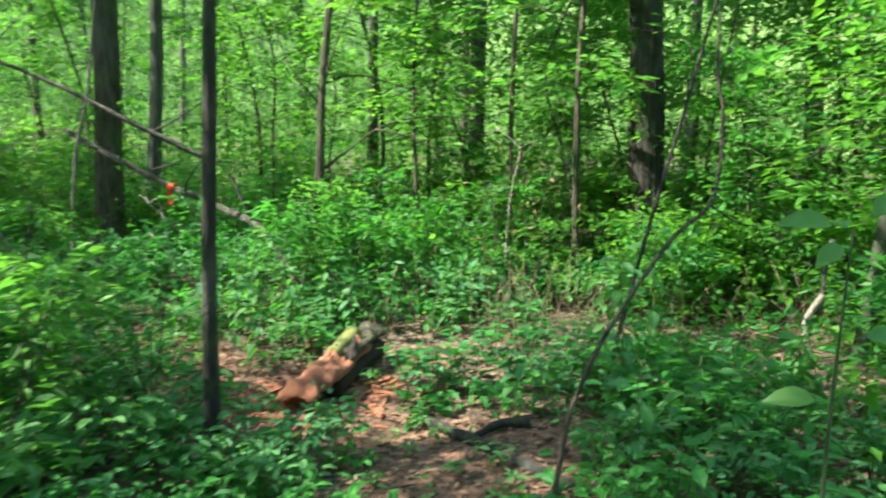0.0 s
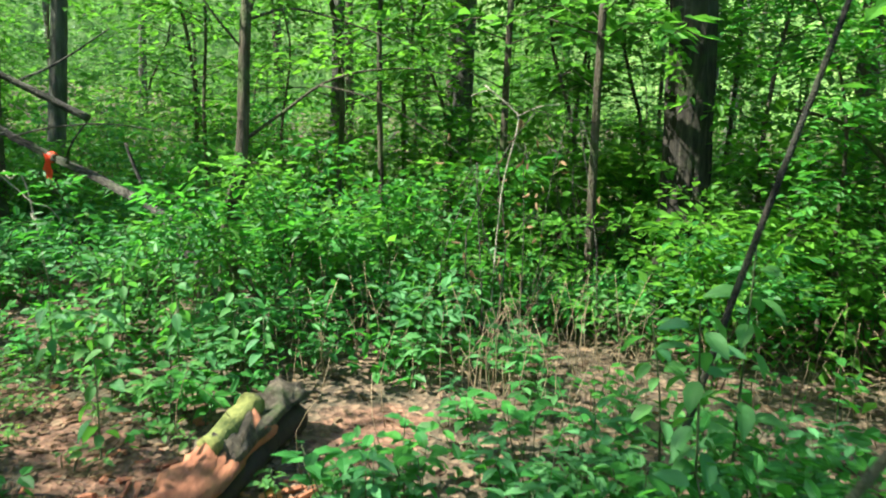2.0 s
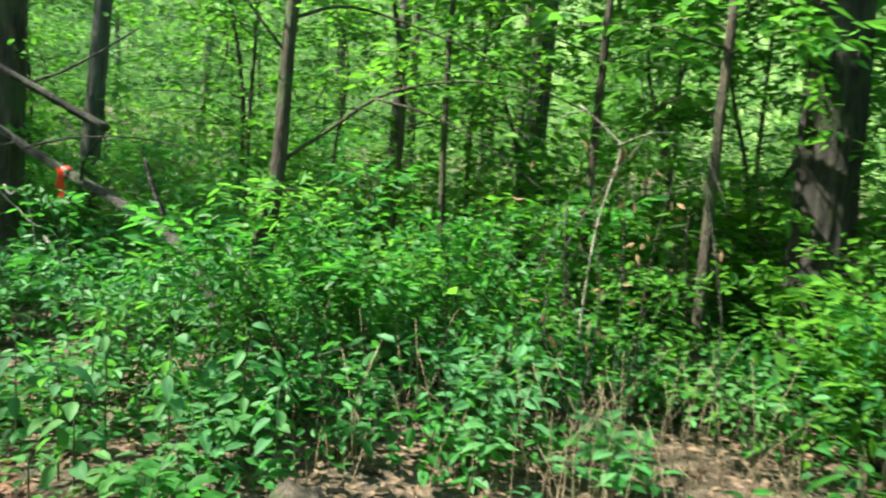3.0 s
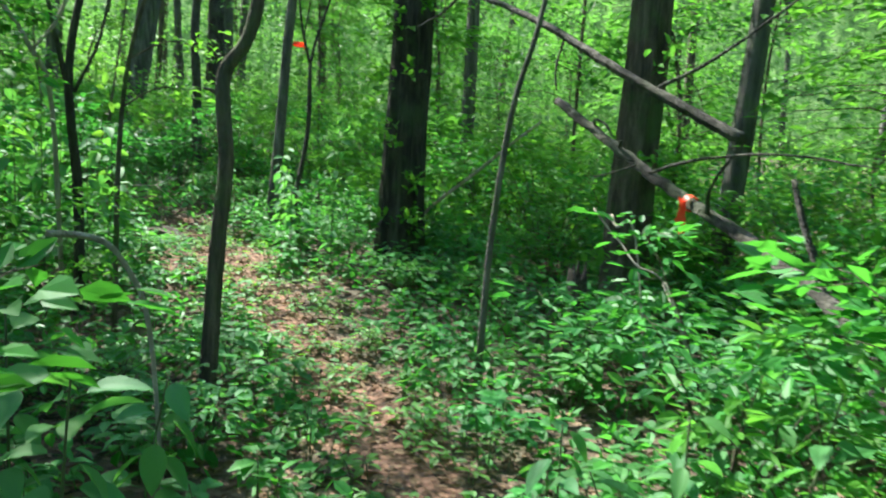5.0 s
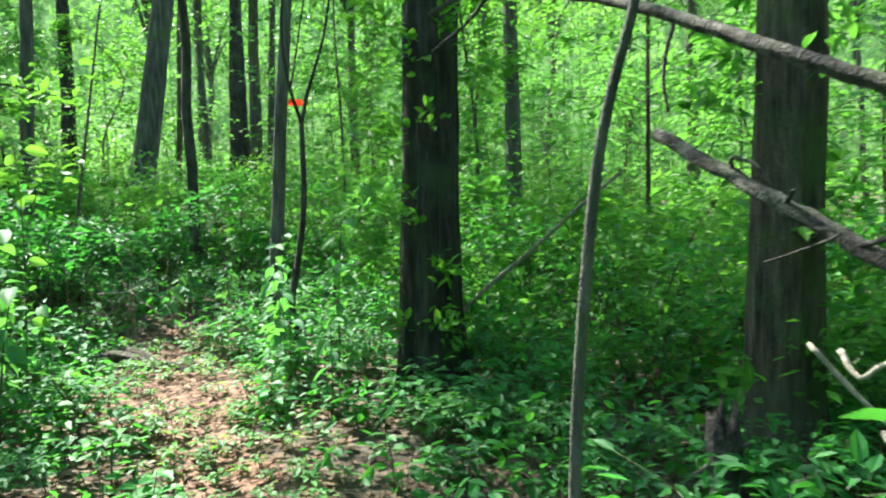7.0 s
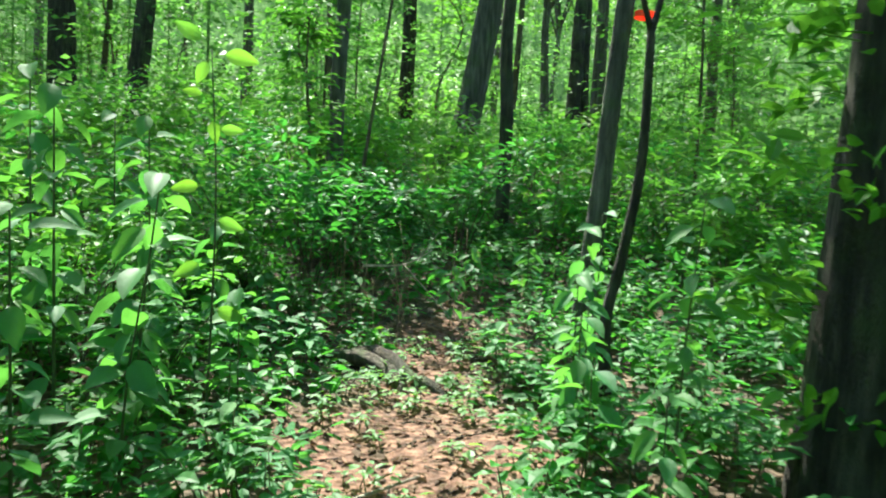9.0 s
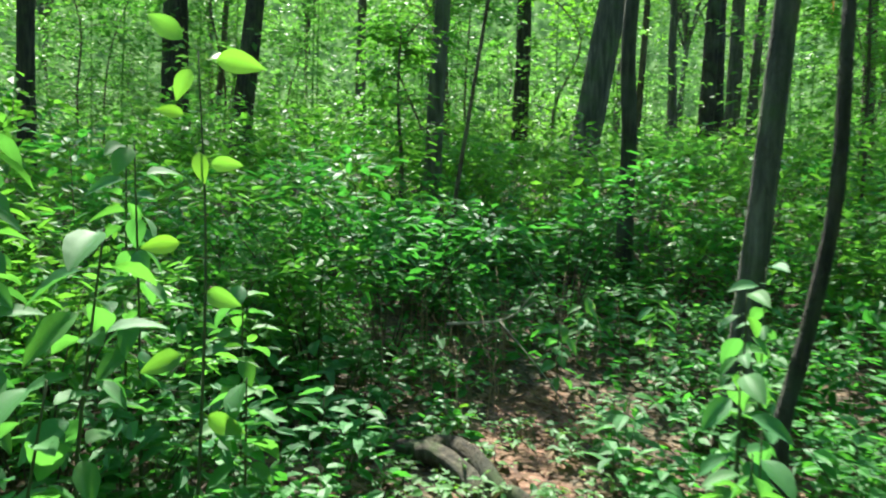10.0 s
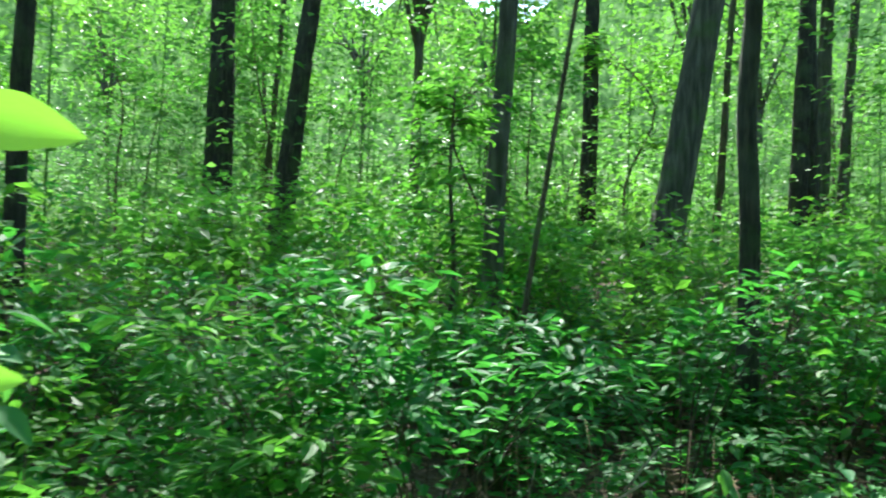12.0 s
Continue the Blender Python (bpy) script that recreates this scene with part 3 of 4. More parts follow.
def rotten_log():
    """A fallen log, hollowed and crumbling, dark underneath, mossy at the far end."""
    rng = np.random.default_rng(5)
    t = thing("fallen_log", "crumbling orange-brown rotten log lying across the trail", "log")
    line = smooth_line([on(-0.66, 4.85, 0.06), on(-0.58, 5.1, 0.11), on(-0.45, 5.6, 0.13), on(-0.34, 6.05, 0.13), on(-0.24, 6.4, 0.10)], 8)
    k, sides = len(line), 22
    along = unit(np.gradient(line, axis=0))
    a = unit(np.cross(along, (0, 0, 1)))
    b = np.cross(a, along)

    def shell(first, last, lo, hi, r, rough):
        build = Build()
        ang = np.linspace(radians(lo), radians(hi), sides)
        rows = []
        for i in range(first, last):
            wave = 0.8 * np.sin(2.3 * ang + 0.55 * i + 5 * r) + 0.6 * np.sin(5.1 * ang - 0.9 * i) + 0.5 * np.sin(1.4 * i + 30 * r)
            lump = r * (1 + rough * wave + 0.35 * rough * np.sin(9.3 * ang + 1.9 * i) + rng.normal(0, 0.45 * rough, sides)) * (0.75 if i in (first, last - 1) else 1)
            rows.append(line[i] + lump[:, None] * (np.cos(ang)[:, None] * a[i] + np.sin(ang)[:, None] * b[i]))
        outer = np.array(rows)
        inner = outer + (line[first:last, None] - outer) * 0.28
        n = (last - first) * sides
        build.v = [outer.reshape(-1, 3), inner.reshape(-1, 3)]
        m = last - first
        for i in range(m - 1):
            for j in range(sides - 1):
                p, q = i * sides + j, (i + 1) * sides + j
                build.f.append((p, p + 1, q + 1, q))
                build.f.append((n + p, n + q, n + q + 1, n + p + 1))
            for j in (0, sides - 1):
                p, q = i * sides + j, (i + 1) * sides + j
                build.f.append((p, q, n + q, n + p) if j == 0 else (p, n + p, n + q, q))
        for j in range(sides - 1):
            build.f.append((j, n + j, n + j + 1, j + 1))
            p = (m - 1) * sides + j
            build.f.append((p, p + 1, n + p + 1, n + p))
        build.n = 2 * n
        return build

    part("heartwood", shell(0, k - 10, 22, 255, 0.14, 0.16), WOOD_ROT, t, "crumbling orange-red rotten wood")
    part("bark_shell", shell(k - 18, k, 35, 255, 0.155, 0.12), BARK_BROWN, t, "dark bark with moss")
    # solid dark core in place of the shaded hollow
    part("hollow", Build().tube(line[k // 3:-2] + (0.03, 0, -0.03), 0.08, 0.10, 14, 0.06, rng), HOLLOW_SHADE, t, "black core painted as the shaded rotted inside of the log")
    part("moss_cushion", Build().tube(line[k - 18:k - 9] + (-0.02, 0, 0.135), 0.05, 0.07, 12, 0.18, rng), MOSS, t, "yellow-green moss")
    return t


rotten_log()


def rotten_chips():
    rng = np.random.default_rng(8)
    b = Build()
    for i in range(260):
        cx, cy, wide, deep = ((-0.85, 5.3, 0.2, 0.5), (-0.2, 5.35, 0.14, 0.22), (-0.72, 4.75, 0.14, 0.14), (-0.66, 5.15, 0.16, 0.3))[i % 4]
        x, y = cx + rng.normal(0, wide), cy + rng.normal(0, deep)
        s, a = rng.uniform(0.010, 0.04) * (1.5 if i % 9 == 0 else 1.0), rng.uniform(0, 6.28)
        p = np.array(on(x, y, s * 0.25))
        d = np.array([math.cos(a), math.sin(a), rng.normal(0, 0.2)]) * s * rng.uniform(0.8, 2.2)
        b.tube(np.array([p - d, p + rng.normal(0, 0.2, 3) * s, p + d]), s * 0.5, s * 0.3, 5, 0.3, rng)
    tagged(new("rotten_chips", b.mesh("rotten_chips", WOOD_ROT, False)), "crumbled orange-brown wood chips beside the rotten log", "wood chips", kind="stuff")


rotten_chips()


def stick(label, pts, r0, r1, mat=WOOD_PALE, side=()):
    rng = np.random.default_rng(int(abs(pts[0][0] * 977)))
    t = thing("stick", label, "stick", "dead sticks")
    part("stem", Build().tube(smooth_line(pts, 5), r0, r1, 7, 0.08, rng), mat, t)
    for q in side:
        part("twig", Build().tube(smooth_line(q, 4), r0 * 0.6, r1 * 0.8, 5, 0.06, rng), mat, t)
    return t
stick("pale bleached stick arching over the undergrowth", [(-3.16, 5.9, 0.66), (-3.12, 6.05, 0.64), (-3.1, 6.14, 0.55), (-3.07, 6.22, 0.3), on(-3.05, 6.27, -0.02)], 0.012, 0.008)
stick("bleached forked twig in the thicket", [(-6.0, 6.1, 1.95), (-6.0, 6.35, 1.85), (-6.0, 6.55, 1.55), (-6.05, 6.68, 1.2), on(-6.1, 6.75, 0.0)], 0.016, 0.018, side=[[(-6.0, 6.55, 1.55), (-6.0, 6.7, 1.75), (-6.0, 6.8, 2.0)]])
stick("pale dead twig lying in shrubs", [on(-9.9, 8.6, 0.45), on(-10.1, 8.95, 0.42), on(-10.2, 9.2, 0.5)], 0.009, 0.005, side=[[on(-10.1, 8.95, 0.42), on(-9.8, 9.2, 0.2), on(-9.6, 9.35, 0.0)], [on(-10.2, 9.1, 0.45), on(-10.2, 9.25, 0.65)]])
stick("grey stick lying on the trail", [on(-6.9, 8.0, 0.02), on(-7.1, 8.25, 0.03), on(-7.3, 8.55, 0.015)], 0.011, 0.007)
stick("pale broken branch among shrubs", [on(-3.3, 10.0, 0.5), on(-3.1, 9.85, 0.35), on(-2.75, 9.6, 0.0)], 0.018, 0.012)
stick("grey dead branch in the shrubs", [on(-3.95, 9.35, -0.02), on(-3.9, 9.5, 0.28), on(-3.75, 9.75, 0.42)], 0.022, 0.012, WOOD_DEAD)
stick("pale peeled stick by the trail", [on(-1.05, 3.9, 0.22), on(-1.0, 3.8, 0.1), on(-0.98, 3.75, -0.02)], 0.022, 0.016)
stick("dead twig with curled ends", [(0.95, 8.0, 1.5), (1.15, 7.97, 1.34), (1.2, 7.95, 1.22), (1.1, 7.95, 0.7), on(1.05, 7.95, -0.02)], 0.006, 0.007, side=[[(1.18, 7.95, 1.28), (1.35, 7.95, 1.36), (1.5, 7.95, 1.38)], [(0.98, 8.0, 1.47), (0.85, 8.0, 1.42)]])
stick("pale curved root stub by the snag", [on(3.3, 5.8, 0.55), on(3.2, 5.85, 0.3), on(3.25, 5.8, 0.02)], 0.028, 0.018)


stick("dark rotten branch lying on the trail", [on(0.1, 4.95, 0.0), on(0.3, 4.6, 0.03), on(0.55, 4.2, 0.02), on(0.9, 3.7, 0.0)], 0.03, 0.045, BARK_DARK, side=[[on(0.45, 4.4, 0.03), on(0.62, 4.5, 0.05), on(0.8, 4.52, 0.02)]])
stick("long pale twig slanting through leaves", [(-2.9, 8.58, 0.74), (-2.8, 8.6, 0.63), (-2.72, 8.62, 0.55), (-2.62, 8.61, 0.46), (-2.45, 8.67, 0.33), on(-2.2, 8.75, 0.0)], 0.006, 0.004)
stick("pale split splinter of dead wood", [(-2.9, 8.75, 0.7), (-2.84, 8.72, 0.64), (-2.73, 8.74, 0.6), on(-2.6, 8.8, 0.0)], 0.008, 0.005)
stick("bleached fallen pole propped against growth", [on(-6.95, 10.42, -0.02), (-6.5, 10.42, 0.36), (-5.8, 10.52, 0.86), (-5.4, 10.58, 1.15), (-5.1, 10.61, 1.34)], 0.02, 0.012)


def broken_stump(x, y, tall, r, tilt, label):
    """The stub of a snapped trunk: a jagged hollow top and a root flare."""
    rng = np.random.default_rng(int(abs(x) * 313))
    t = thing("stump", label, "stump")
    z = ground_at(x, y)
    line = smooth_line([(x, y, z - 0.1), (x + tilt[0] * 0.4, y + tilt[1] * 0.4, z + tall * 0.5), (x + tilt[0], y + tilt[1], z + tall)], 5)
    b = Build().tube(line, r, r * 0.75, 16, 0.10, rng, 0.5)
    v = b.v[0].reshape(len(line), 16, 3)
    v[-1, :, 2] += rng.uniform(-0.10, 0.12, 16)
    v[-2, :, 2] += rng.uniform(-0.03, 0.03, 16)
    b.v[1][1] -= (0, 0, 0.16)
    part("stub", b, WOOD_DEAD, t)
    for k in range(3):
        a = 2.1 * k + rng.uniform(0, 1)
        out = np.array([math.cos(a), math.sin(a), 0])
        part("root", Build().tube(smooth_line([np.array([x, y, z + 0.12]) + out * r * 0.7, np.array([x, y, z + 0.03]) + out * (r + 0.14), np.array([x, y, z - 0.06]) + out * (r + 0.32)], 3), r * 0.4, r * 0.15, 7, 0.08, rng), WOOD_DEAD, t)
    return t


broken_stump(-3.77, 9.66, 0.52, 0.085, (-0.06, 0.0), "grey weathered stub of a snapped trunk among leaves")
broken_stump(-16.4, 10.75, 0.9, 0.16, (0.0, 0.05), "pale broken stump before a leaning tree")


def lying_log():
    """A short tan log with a dark plug for its hollow end."""
    rng = np.random.default_rng(91)
    t = thing("fallen_log", "short tan barkless log lying among shrubs", "log")
    line = smooth_line([on(-12.6, 7.35, 0.12), on(-12.2, 7.1, 0.15), on(-11.85, 6.9, 0.13)], 6)
    part("bole", Build().tube(line, 0.115, 0.13, 18, 0.07, rng), STEM_DRY, t)
    # solid plug, its shade given by the dark colour
    part("hollow", Build().tube(np.array([line[-1] - (line[-1] - line[-2]) * 0.5, line[-1] + unit(line[-1] - line[-2]) * 0.012]), 0.07, 0.085, 14, 0.1, rng), HOLLOW_SHADE, t, "dark plug painted as a shaded hollow end")


lying_log()


def root(label, pts, r0, r1):
    rng = np.random.default_rng(int(abs(pts[0][1] * 991)))
    return single("root", Build().tube(smooth_line(pts, 5), r0, r1, 12, 0.09, rng), BARK_BROWN, label, "root", "roots on the trail")


root("bare grey root crossing the trail", [on(-9.1, 8.2, -0.03), on(-8.9, 8.42, 0.06), on(-8.7, 8.6, 0.05), on(-8.5, 8.7, -0.05)], 0.06, 0.05)
root("bare brown root beside another root", [on(-9.15, 8.4, -0.03), on(-8.95, 8.58, 0.07), on(-8.75, 8.7, 0.05), on(-8.55, 8.8, -0.06)], 0.06, 0.045)
root("sunlit bare root end on the trail", [on(-8.68, 8.72, -0.04), on(-8.55, 8.82, 0.03), on(-8.4, 8.95, -0.04)], 0.045, 0.035)


# ---- undergrowth ----
def shrub_meshes(seed, tall, stems, per, size, spread, shape, leaf_mat, stem_mat, ratio=0.5):
    rng = np.random.default_rng(seed)
    wood, blades = Build(), Build()
    for i in range(stems):
        ang = rng.uniform(0, 2 * math.pi)
        out = np.array([math.cos(ang), math.sin(ang), 0])
        h, s = tall * rng.uniform(0.55, 1.05), spread * rng.uniform(0.4, 1.1)
        foot = out * rng.uniform(0, 0.06) + (0, 0, -0.05)
        line = smooth_line([foot, foot + out * s * 0.3 + (0, 0, h * 0.5), foot + out * s * 0.75 + (0, 0, h * 0.88), foot + out * s + (0, 0, h)], 3)
        wood.tube(line[::2], 0.003 + 0.003 * tall, 0.002, 3)
        n = int(per * rng.uniform(0.7, 1.3))
        pos = rng.uniform(0.25, 1, n) ** 0.7 * (len(line) - 1)
        lo = np.minimum(pos.astype(int), len(line) - 2)
        base = line[lo] + (line[lo + 1] - line[lo]) * (pos - lo)[:, None]
        turn = rng.uniform(0, 2 * math.pi, n)
        reach = rng.uniform(0.3, 1.0, n) * size * 2.6
        go = np.stack([np.cos(turn), np.sin(turn), rng.uniform(-0.25, 0.35, n)], -1)
        at = base + go * reach[:, None]
        L = size * rng.uniform(0.65, 1.25, n)
        blades.leaves(at, go + rng.normal(0, 0.3, (n, 3)), rng.normal(0, 0.35, (n, 3)) + (0, 0, 1), L, L * ratio * rng.uniform(0.8, 1.2, n), shape)
        if tall > 0.5:
            for j in range(0, n, 18):
                wood.tube(np.array([base[j], at[j] + go[j] * 0.02]), 0.0025, 0.0015, 3)
    return wood.mesh("stalk", stem_mat), blades.mesh("foliage", leaf_mat, False)


def young_tree_meshes(seed, tall, branches, per, size, leaf_mat, reach=1.3, shape=LEAF_SMALL):
    rng = np.random.default_rng(seed)
    wood, blades = Build(), Build()
    stem = smooth_line([(0, 0, -0.1), (rng.normal(0, 0.08), rng.normal(0, 0.08), tall * 0.35), (rng.normal(0, 0.2), rng.normal(0, 0.2), tall * 0.7), (rng.normal(0, 0.4), rng.normal(0, 0.4), tall)], 4)
    wood.tube(stem, 0.03, 0.008, 6, 0.03, rng)
    for i in range(branches):
        s = rng.uniform(0.14, 1) ** 0.85 * (len(stem) - 1.01)
        root_at = stem[int(s)] + (stem[int(s) + 1] - stem[int(s)]) * (s - int(s))
        ang = i * 2.4 + rng.uniform(-0.5, 0.5)
        out = np.array([math.cos(ang), math.sin(ang), 0])
        side = np.array([-out[1], out[0], 0])
        ln = reach * rng.uniform(0.5, 1.15) * (1.15 - 0.6 * s / len(stem))
        line = smooth_line([root_at, root_at + out * ln * 0.5 + (0, 0, 0.12 * ln), root_at + out * ln + side * rng.normal(0, 0.15) + (0, 0, -0.05 * ln)], 3)
        wood.tube(line[::2], 0.007, 0.002, 3)
        n = int(per * rng.uniform(0.7, 1.3))
        q = rng.uniform(0.15, 1, n)
        lat = rng.normal(0, 0.24, n) * ln * (1.15 - q)
        pos = q * (len(line) - 1.01)
        base = line[pos.astype(int)] + (line[pos.astype(int) + 1] - line[pos.astype(int)]) * (pos - pos.astype(int))[:, None]
        at = base + side * lat[:, None] + rng.normal(0, 1, (n, 3)) * (0.03, 0.03, 0.05)
        go = out * 0.6 + side * np.sign(lat)[:, None] * 0.8 + rng.normal(0, 0.25, (n, 3)) + (0, 0, -0.15)
        L = size * rng.uniform(0.65, 1.25, n)
        blades.leaves(at, go, rng.normal(0, 0.28, (n, 3)) + (0, 0, 1), L, L * 0.5, shape)
    return wood.mesh("stem", BARK_BROWN), blades.mesh("foliage", leaf_mat, False)


def seedling_meshes(seed, tall, stalks, size, leaf_mat, ratio=0.5, per=6):
    rng = np.random.default_rng(seed)
    wood, blades = Build(), Build()
    for i in range(stalks):
        ang = rng.uniform(0, 6.28)
        foot = np.array([math.cos(ang), math.sin(ang), 0]) * rng.uniform(0, 0.08)
        h = tall * rng.uniform(0.6, 1.1)
        tip = foot * 2.2 + (rng.normal(0, 0.03), rng.normal(0, 0.03), h)
        wood.tube(smooth_line([foot + (0, 0, -0.04), (foot + tip) / 2 + (0.01, 0, 0), tip], 2), 0.0035, 0.002, 4)
        n = per
        a = np.arange(n) * 2.4 + rng.uniform(0, 6)
        lift = 1 - 0.45 * (np.arange(n) / n)
        at = foot + (tip - foot) * lift[:, None] + np.stack([np.cos(a), np.sin(a), 0 * a], -1) * 0.012
        go = np.stack([np.cos(a), np.sin(a), rng.uniform(-0.25, 0.35, n)], -1)
        L = size * rng.uniform(0.7, 1.25, n)
        blades.leaves(at, go, rng.normal(0, 0.2, (n, 3)) + (0, 0, 1), L, L * ratio, LEAF_OVAL)
    return wood.mesh("stalk", STEM_GREEN), blades.mesh("foliage", leaf_mat, False)


KINDS = {}


def place(kind, make, label, category, group, x, y, scale=1.0, turn=0.0, variants=4, tilt=0.0):
    """One plant; every plant of a kind and variant shares its meshes."""
    rng = random.Random(int(x * 7919 + y * 104729))
    v = rng.randrange(variants)
    if (kind, v) not in KINDS:
        KINDS[kind, v] = make(v)
    ob = thing(category.replace(" ", "_"), label, category, group)
    ob.matrix_basis = pose(x, y, ground_at(x, y), tilt, 0, turn) @ Matrix.Diagonal((scale, scale, scale, 1))
    for me in KINDS[kind, v]:
        o = new(me.name.split(".")[0], me)
        o.parent = ob
        if o.name.startswith(("foliage", "stalk")):
            tagged(o, kind="stuff")
    return ob


# stretches kept open: what the walk looks across, as discs of the plan
OPEN_TALL = [(2.6, 5.8, 1.0), (-3.2, 6.2, 0.8), (1.1, 6.0, 0.8), (1.2, 6.9, 0.95), (-4.2, 8.9, 1.5), (-2.6, 8.7, 1.3), (-5.6, 9.0, 1.3), (-7.2, 9.4, 1.4), (-9.2, 9.3, 1.6), (-0.9, 6.4, 2.0), (0.6, 4.5, 1.7), (-10.8, 9.6, 1.4), (-7.7, 7.2, 0.6), (-9.3, 8.3, 1.2)]
OPEN_LOW = [(-3.0, 6.2, 0.35), (-0.45, 5.8, 0.55), (-0.6, 4.9, 0.5), (-8.6, 8.7, 0.5), (-5.2, 8.3, 0.55), (-0.1, 6.8, 0.35), (-7.5, 8.55, 0.75), (0.4, 4.15, 0.6), (2.9, 5.35, 0.4), (2.9, 6.4, 0.6), (0.25, 6.2, 0.4)]
FLECKS = [(1.25, 6.75, 0.95), (0.95, 5.9, 0.4), (3.2, 6.5, 0.7), (-2.2, 6.3, 0.5)]


def scatter(count, box, nearest, farthest, gap, seed, shun=(), bias=None):
    rng = np.random.default_rng(seed)
    got, tries = [], 0
    while len(got) < count and tries < count * 60:
        tries += 1
        x, y = rng.uniform(box[0], box[1]), rng.uniform(box[2], box[3])
        d = float(from_trail(x, y))
        if not nearest < d < farthest or any((x - a) ** 2 + (y - b) ** 2 < r * r for a, b, r in shun):
            continue
        if bias and rng.uniform() > bias(x, y, d):
            continue
        if any((x - p) ** 2 + (y - q) ** 2 < gap * gap for p, q in got):
            continue
        got.append((x, y))
    return got, rng


WOODS = (-17, 7, 1.5, 17)
spots, rng = scatter(300, (-15, 6, 1.5, 14), 0.32, 2.4, 0.16, 21, OPEN_LOW)
for x, y in spots:
    place("seedling", lambda v: seedling_meshes(200 + v, 0.20 + 0.05 * v, 4, 0.085, LEAF_SHADE, 0.55), "low green seedlings with oval leaves on the forest floor", "seedling", "seedlings", x, y, rng.uniform(0.7, 1.4), rng.uniform(0, 360))
for x, y in scatter(90, (-11, 2, 2.5, 10), 0.1, 0.45, 0.2, 33)[0] + scatter(190, (-9.5, -1.5, 6, 10), 0.0, 0.6, 0.1, 34, [(-7.5, 8.5, 0.5)])[0]:
    place("sprout", lambda v: seedling_meshes(260 + v, 0.10, 3, 0.06, LEAF_BROAD, 0.5, 5), "tiny green sprout growing on the trail", "sprout", "sprouts on the trail", x, y, 0.7 + 0.5 * ((x * 7.3) % 1), (x * 997) % 360)
spots, rng = scatter(280, (-15, 6, 1.5, 14), 0.5, 3.2, 0.18, 31, OPEN_LOW)
for x, y in spots:
    place("herb", lambda v: seedling_meshes(230 + v, 0.32, 5, 0.11, LEAF_HERB, 0.42, 7), "leafy woodland herb with long pointed leaves", "herb", "woodland herbs", x, y, rng.uniform(0.6, 1.25), rng.uniform(0, 360))
spots, rng = scatter(240, WOODS, 0.7, 4.2, 0.3, 22, OPEN_LOW + FLECKS, lambda x, y, d: 1.0 if d > 1.2 else 0.6)
for x, y in spots:
    low = 0.65 if float(from_trail(x, y)) < 1.4 else 1.0
    place("low shrub", lambda v: shrub_meshes(300 + v, 0.62, 6, 28, 0.088, 0.38, LEAF_HEX, LEAF_SHADE if v % 2 else LEAF_HERB, STEM_GREEN), "low leafy green shrub of the undergrowth", "low shrub", "low undergrowth shrubs", x, y, low * rng.uniform(0.7, 1.25), rng.uniform(0, 360))
spots, rng = scatter(165, WOODS, 1.6, 8.0, 0.65, 23, OPEN_TALL, lambda x, y, d: 0.35 if d < 2.5 else 1.0)
spots += [(-1.9, 3.6), (-2.4, 4.3), (-1.55, 4.75), (-2.9, 5.0), (-2.2, 3.0), (-3.0, 3.8), (-1.2, 7.75), (-0.55, 7.9), (-1.75, 8.05), (-0.3, 8.6), (0.3, 8.2), (0.8, 8.7), (2.4, 6.9), (2.7, 7.6), (3.6, 7.2), (-10.4, 8.2), (-11.0, 9.6), (-10.6, 7.4), (-11.8, 8.6), (-12.8, 9.4), (-9.6, 7.2), (-9.2, 6.6), (-8.3, 6.4), (-7.4, 6.1), (-9.6, 7.3), (-8.8, 5.9), (-8.2, 6.9), (-10.3, 8.25), (-10.0, 7.8), (-5.0, 6.2), (-5.6, 5.9), (-4.6, 5.6)]
for x, y in spots:
    d = float(from_trail(x, y))
    if d < 3.8:
        place("tall shrub", lambda v: shrub_meshes(330 + v, 1.4, 6, 80, 0.095, 0.75, LEAF_HEX, LEAF_SHADE if v < 2 else LEAF_SUN, BARK_BROWN), "tall thin-stemmed shrub with small green leaves", "tall shrub", "tall undergrowth shrubs", x, y, rng.uniform(0.65, 1.1), rng.uniform(0, 360))
    else:
        place("far shrub", lambda v: shrub_meshes(350 + v, 1.5, 6, 95, 0.115, 0.85, LEAF_SMALL, LEAF_SHADE if v < 1 else LEAF_SUN, BARK_BROWN), "tall spreading shrub with fresh green leaves", "tall shrub", "tall undergrowth shrubs", x, y, rng.uniform(0.7, 1.25), rng.uniform(0, 360))
spots, rng = scatter(100, (-32, 16, -6, 30), 4.0, 22.0, 1.3, 24, [(-5, 10.5, 2.2), (-3.5, 11, 1.4), (-13, 9.8, 2.2), (-10, 10.5, 1.4), (-4.2, 2.8, 1.8), (-12.5, 6.6, 1.6), (-15, 5.8, 1.8), (-18, 4.9, 1.8)], lambda x, y, d: 1.0 if d < 10 else 0.5)
spots += [(0.2, 9.9), (1.3, 9.4), (-0.4, 10.9), (2.0, 10.4), (3.8, 9.3), (0.9, 11.6), (-1.9, 11.4), (4.6, 7.2), (5.2, 8.8), (6.5, 9.0), (6.2, 11.0), (7.6, 10.2), (5.5, 12.5), (4.2, 13.6), (7.0, 13.0), (8.6, 11.5), (2.9, 13.2), (7.0, 7.6), (3.2, 11.2), (-2.4, 12.6), (1.9, 8.3), (4.4, 6.0)]
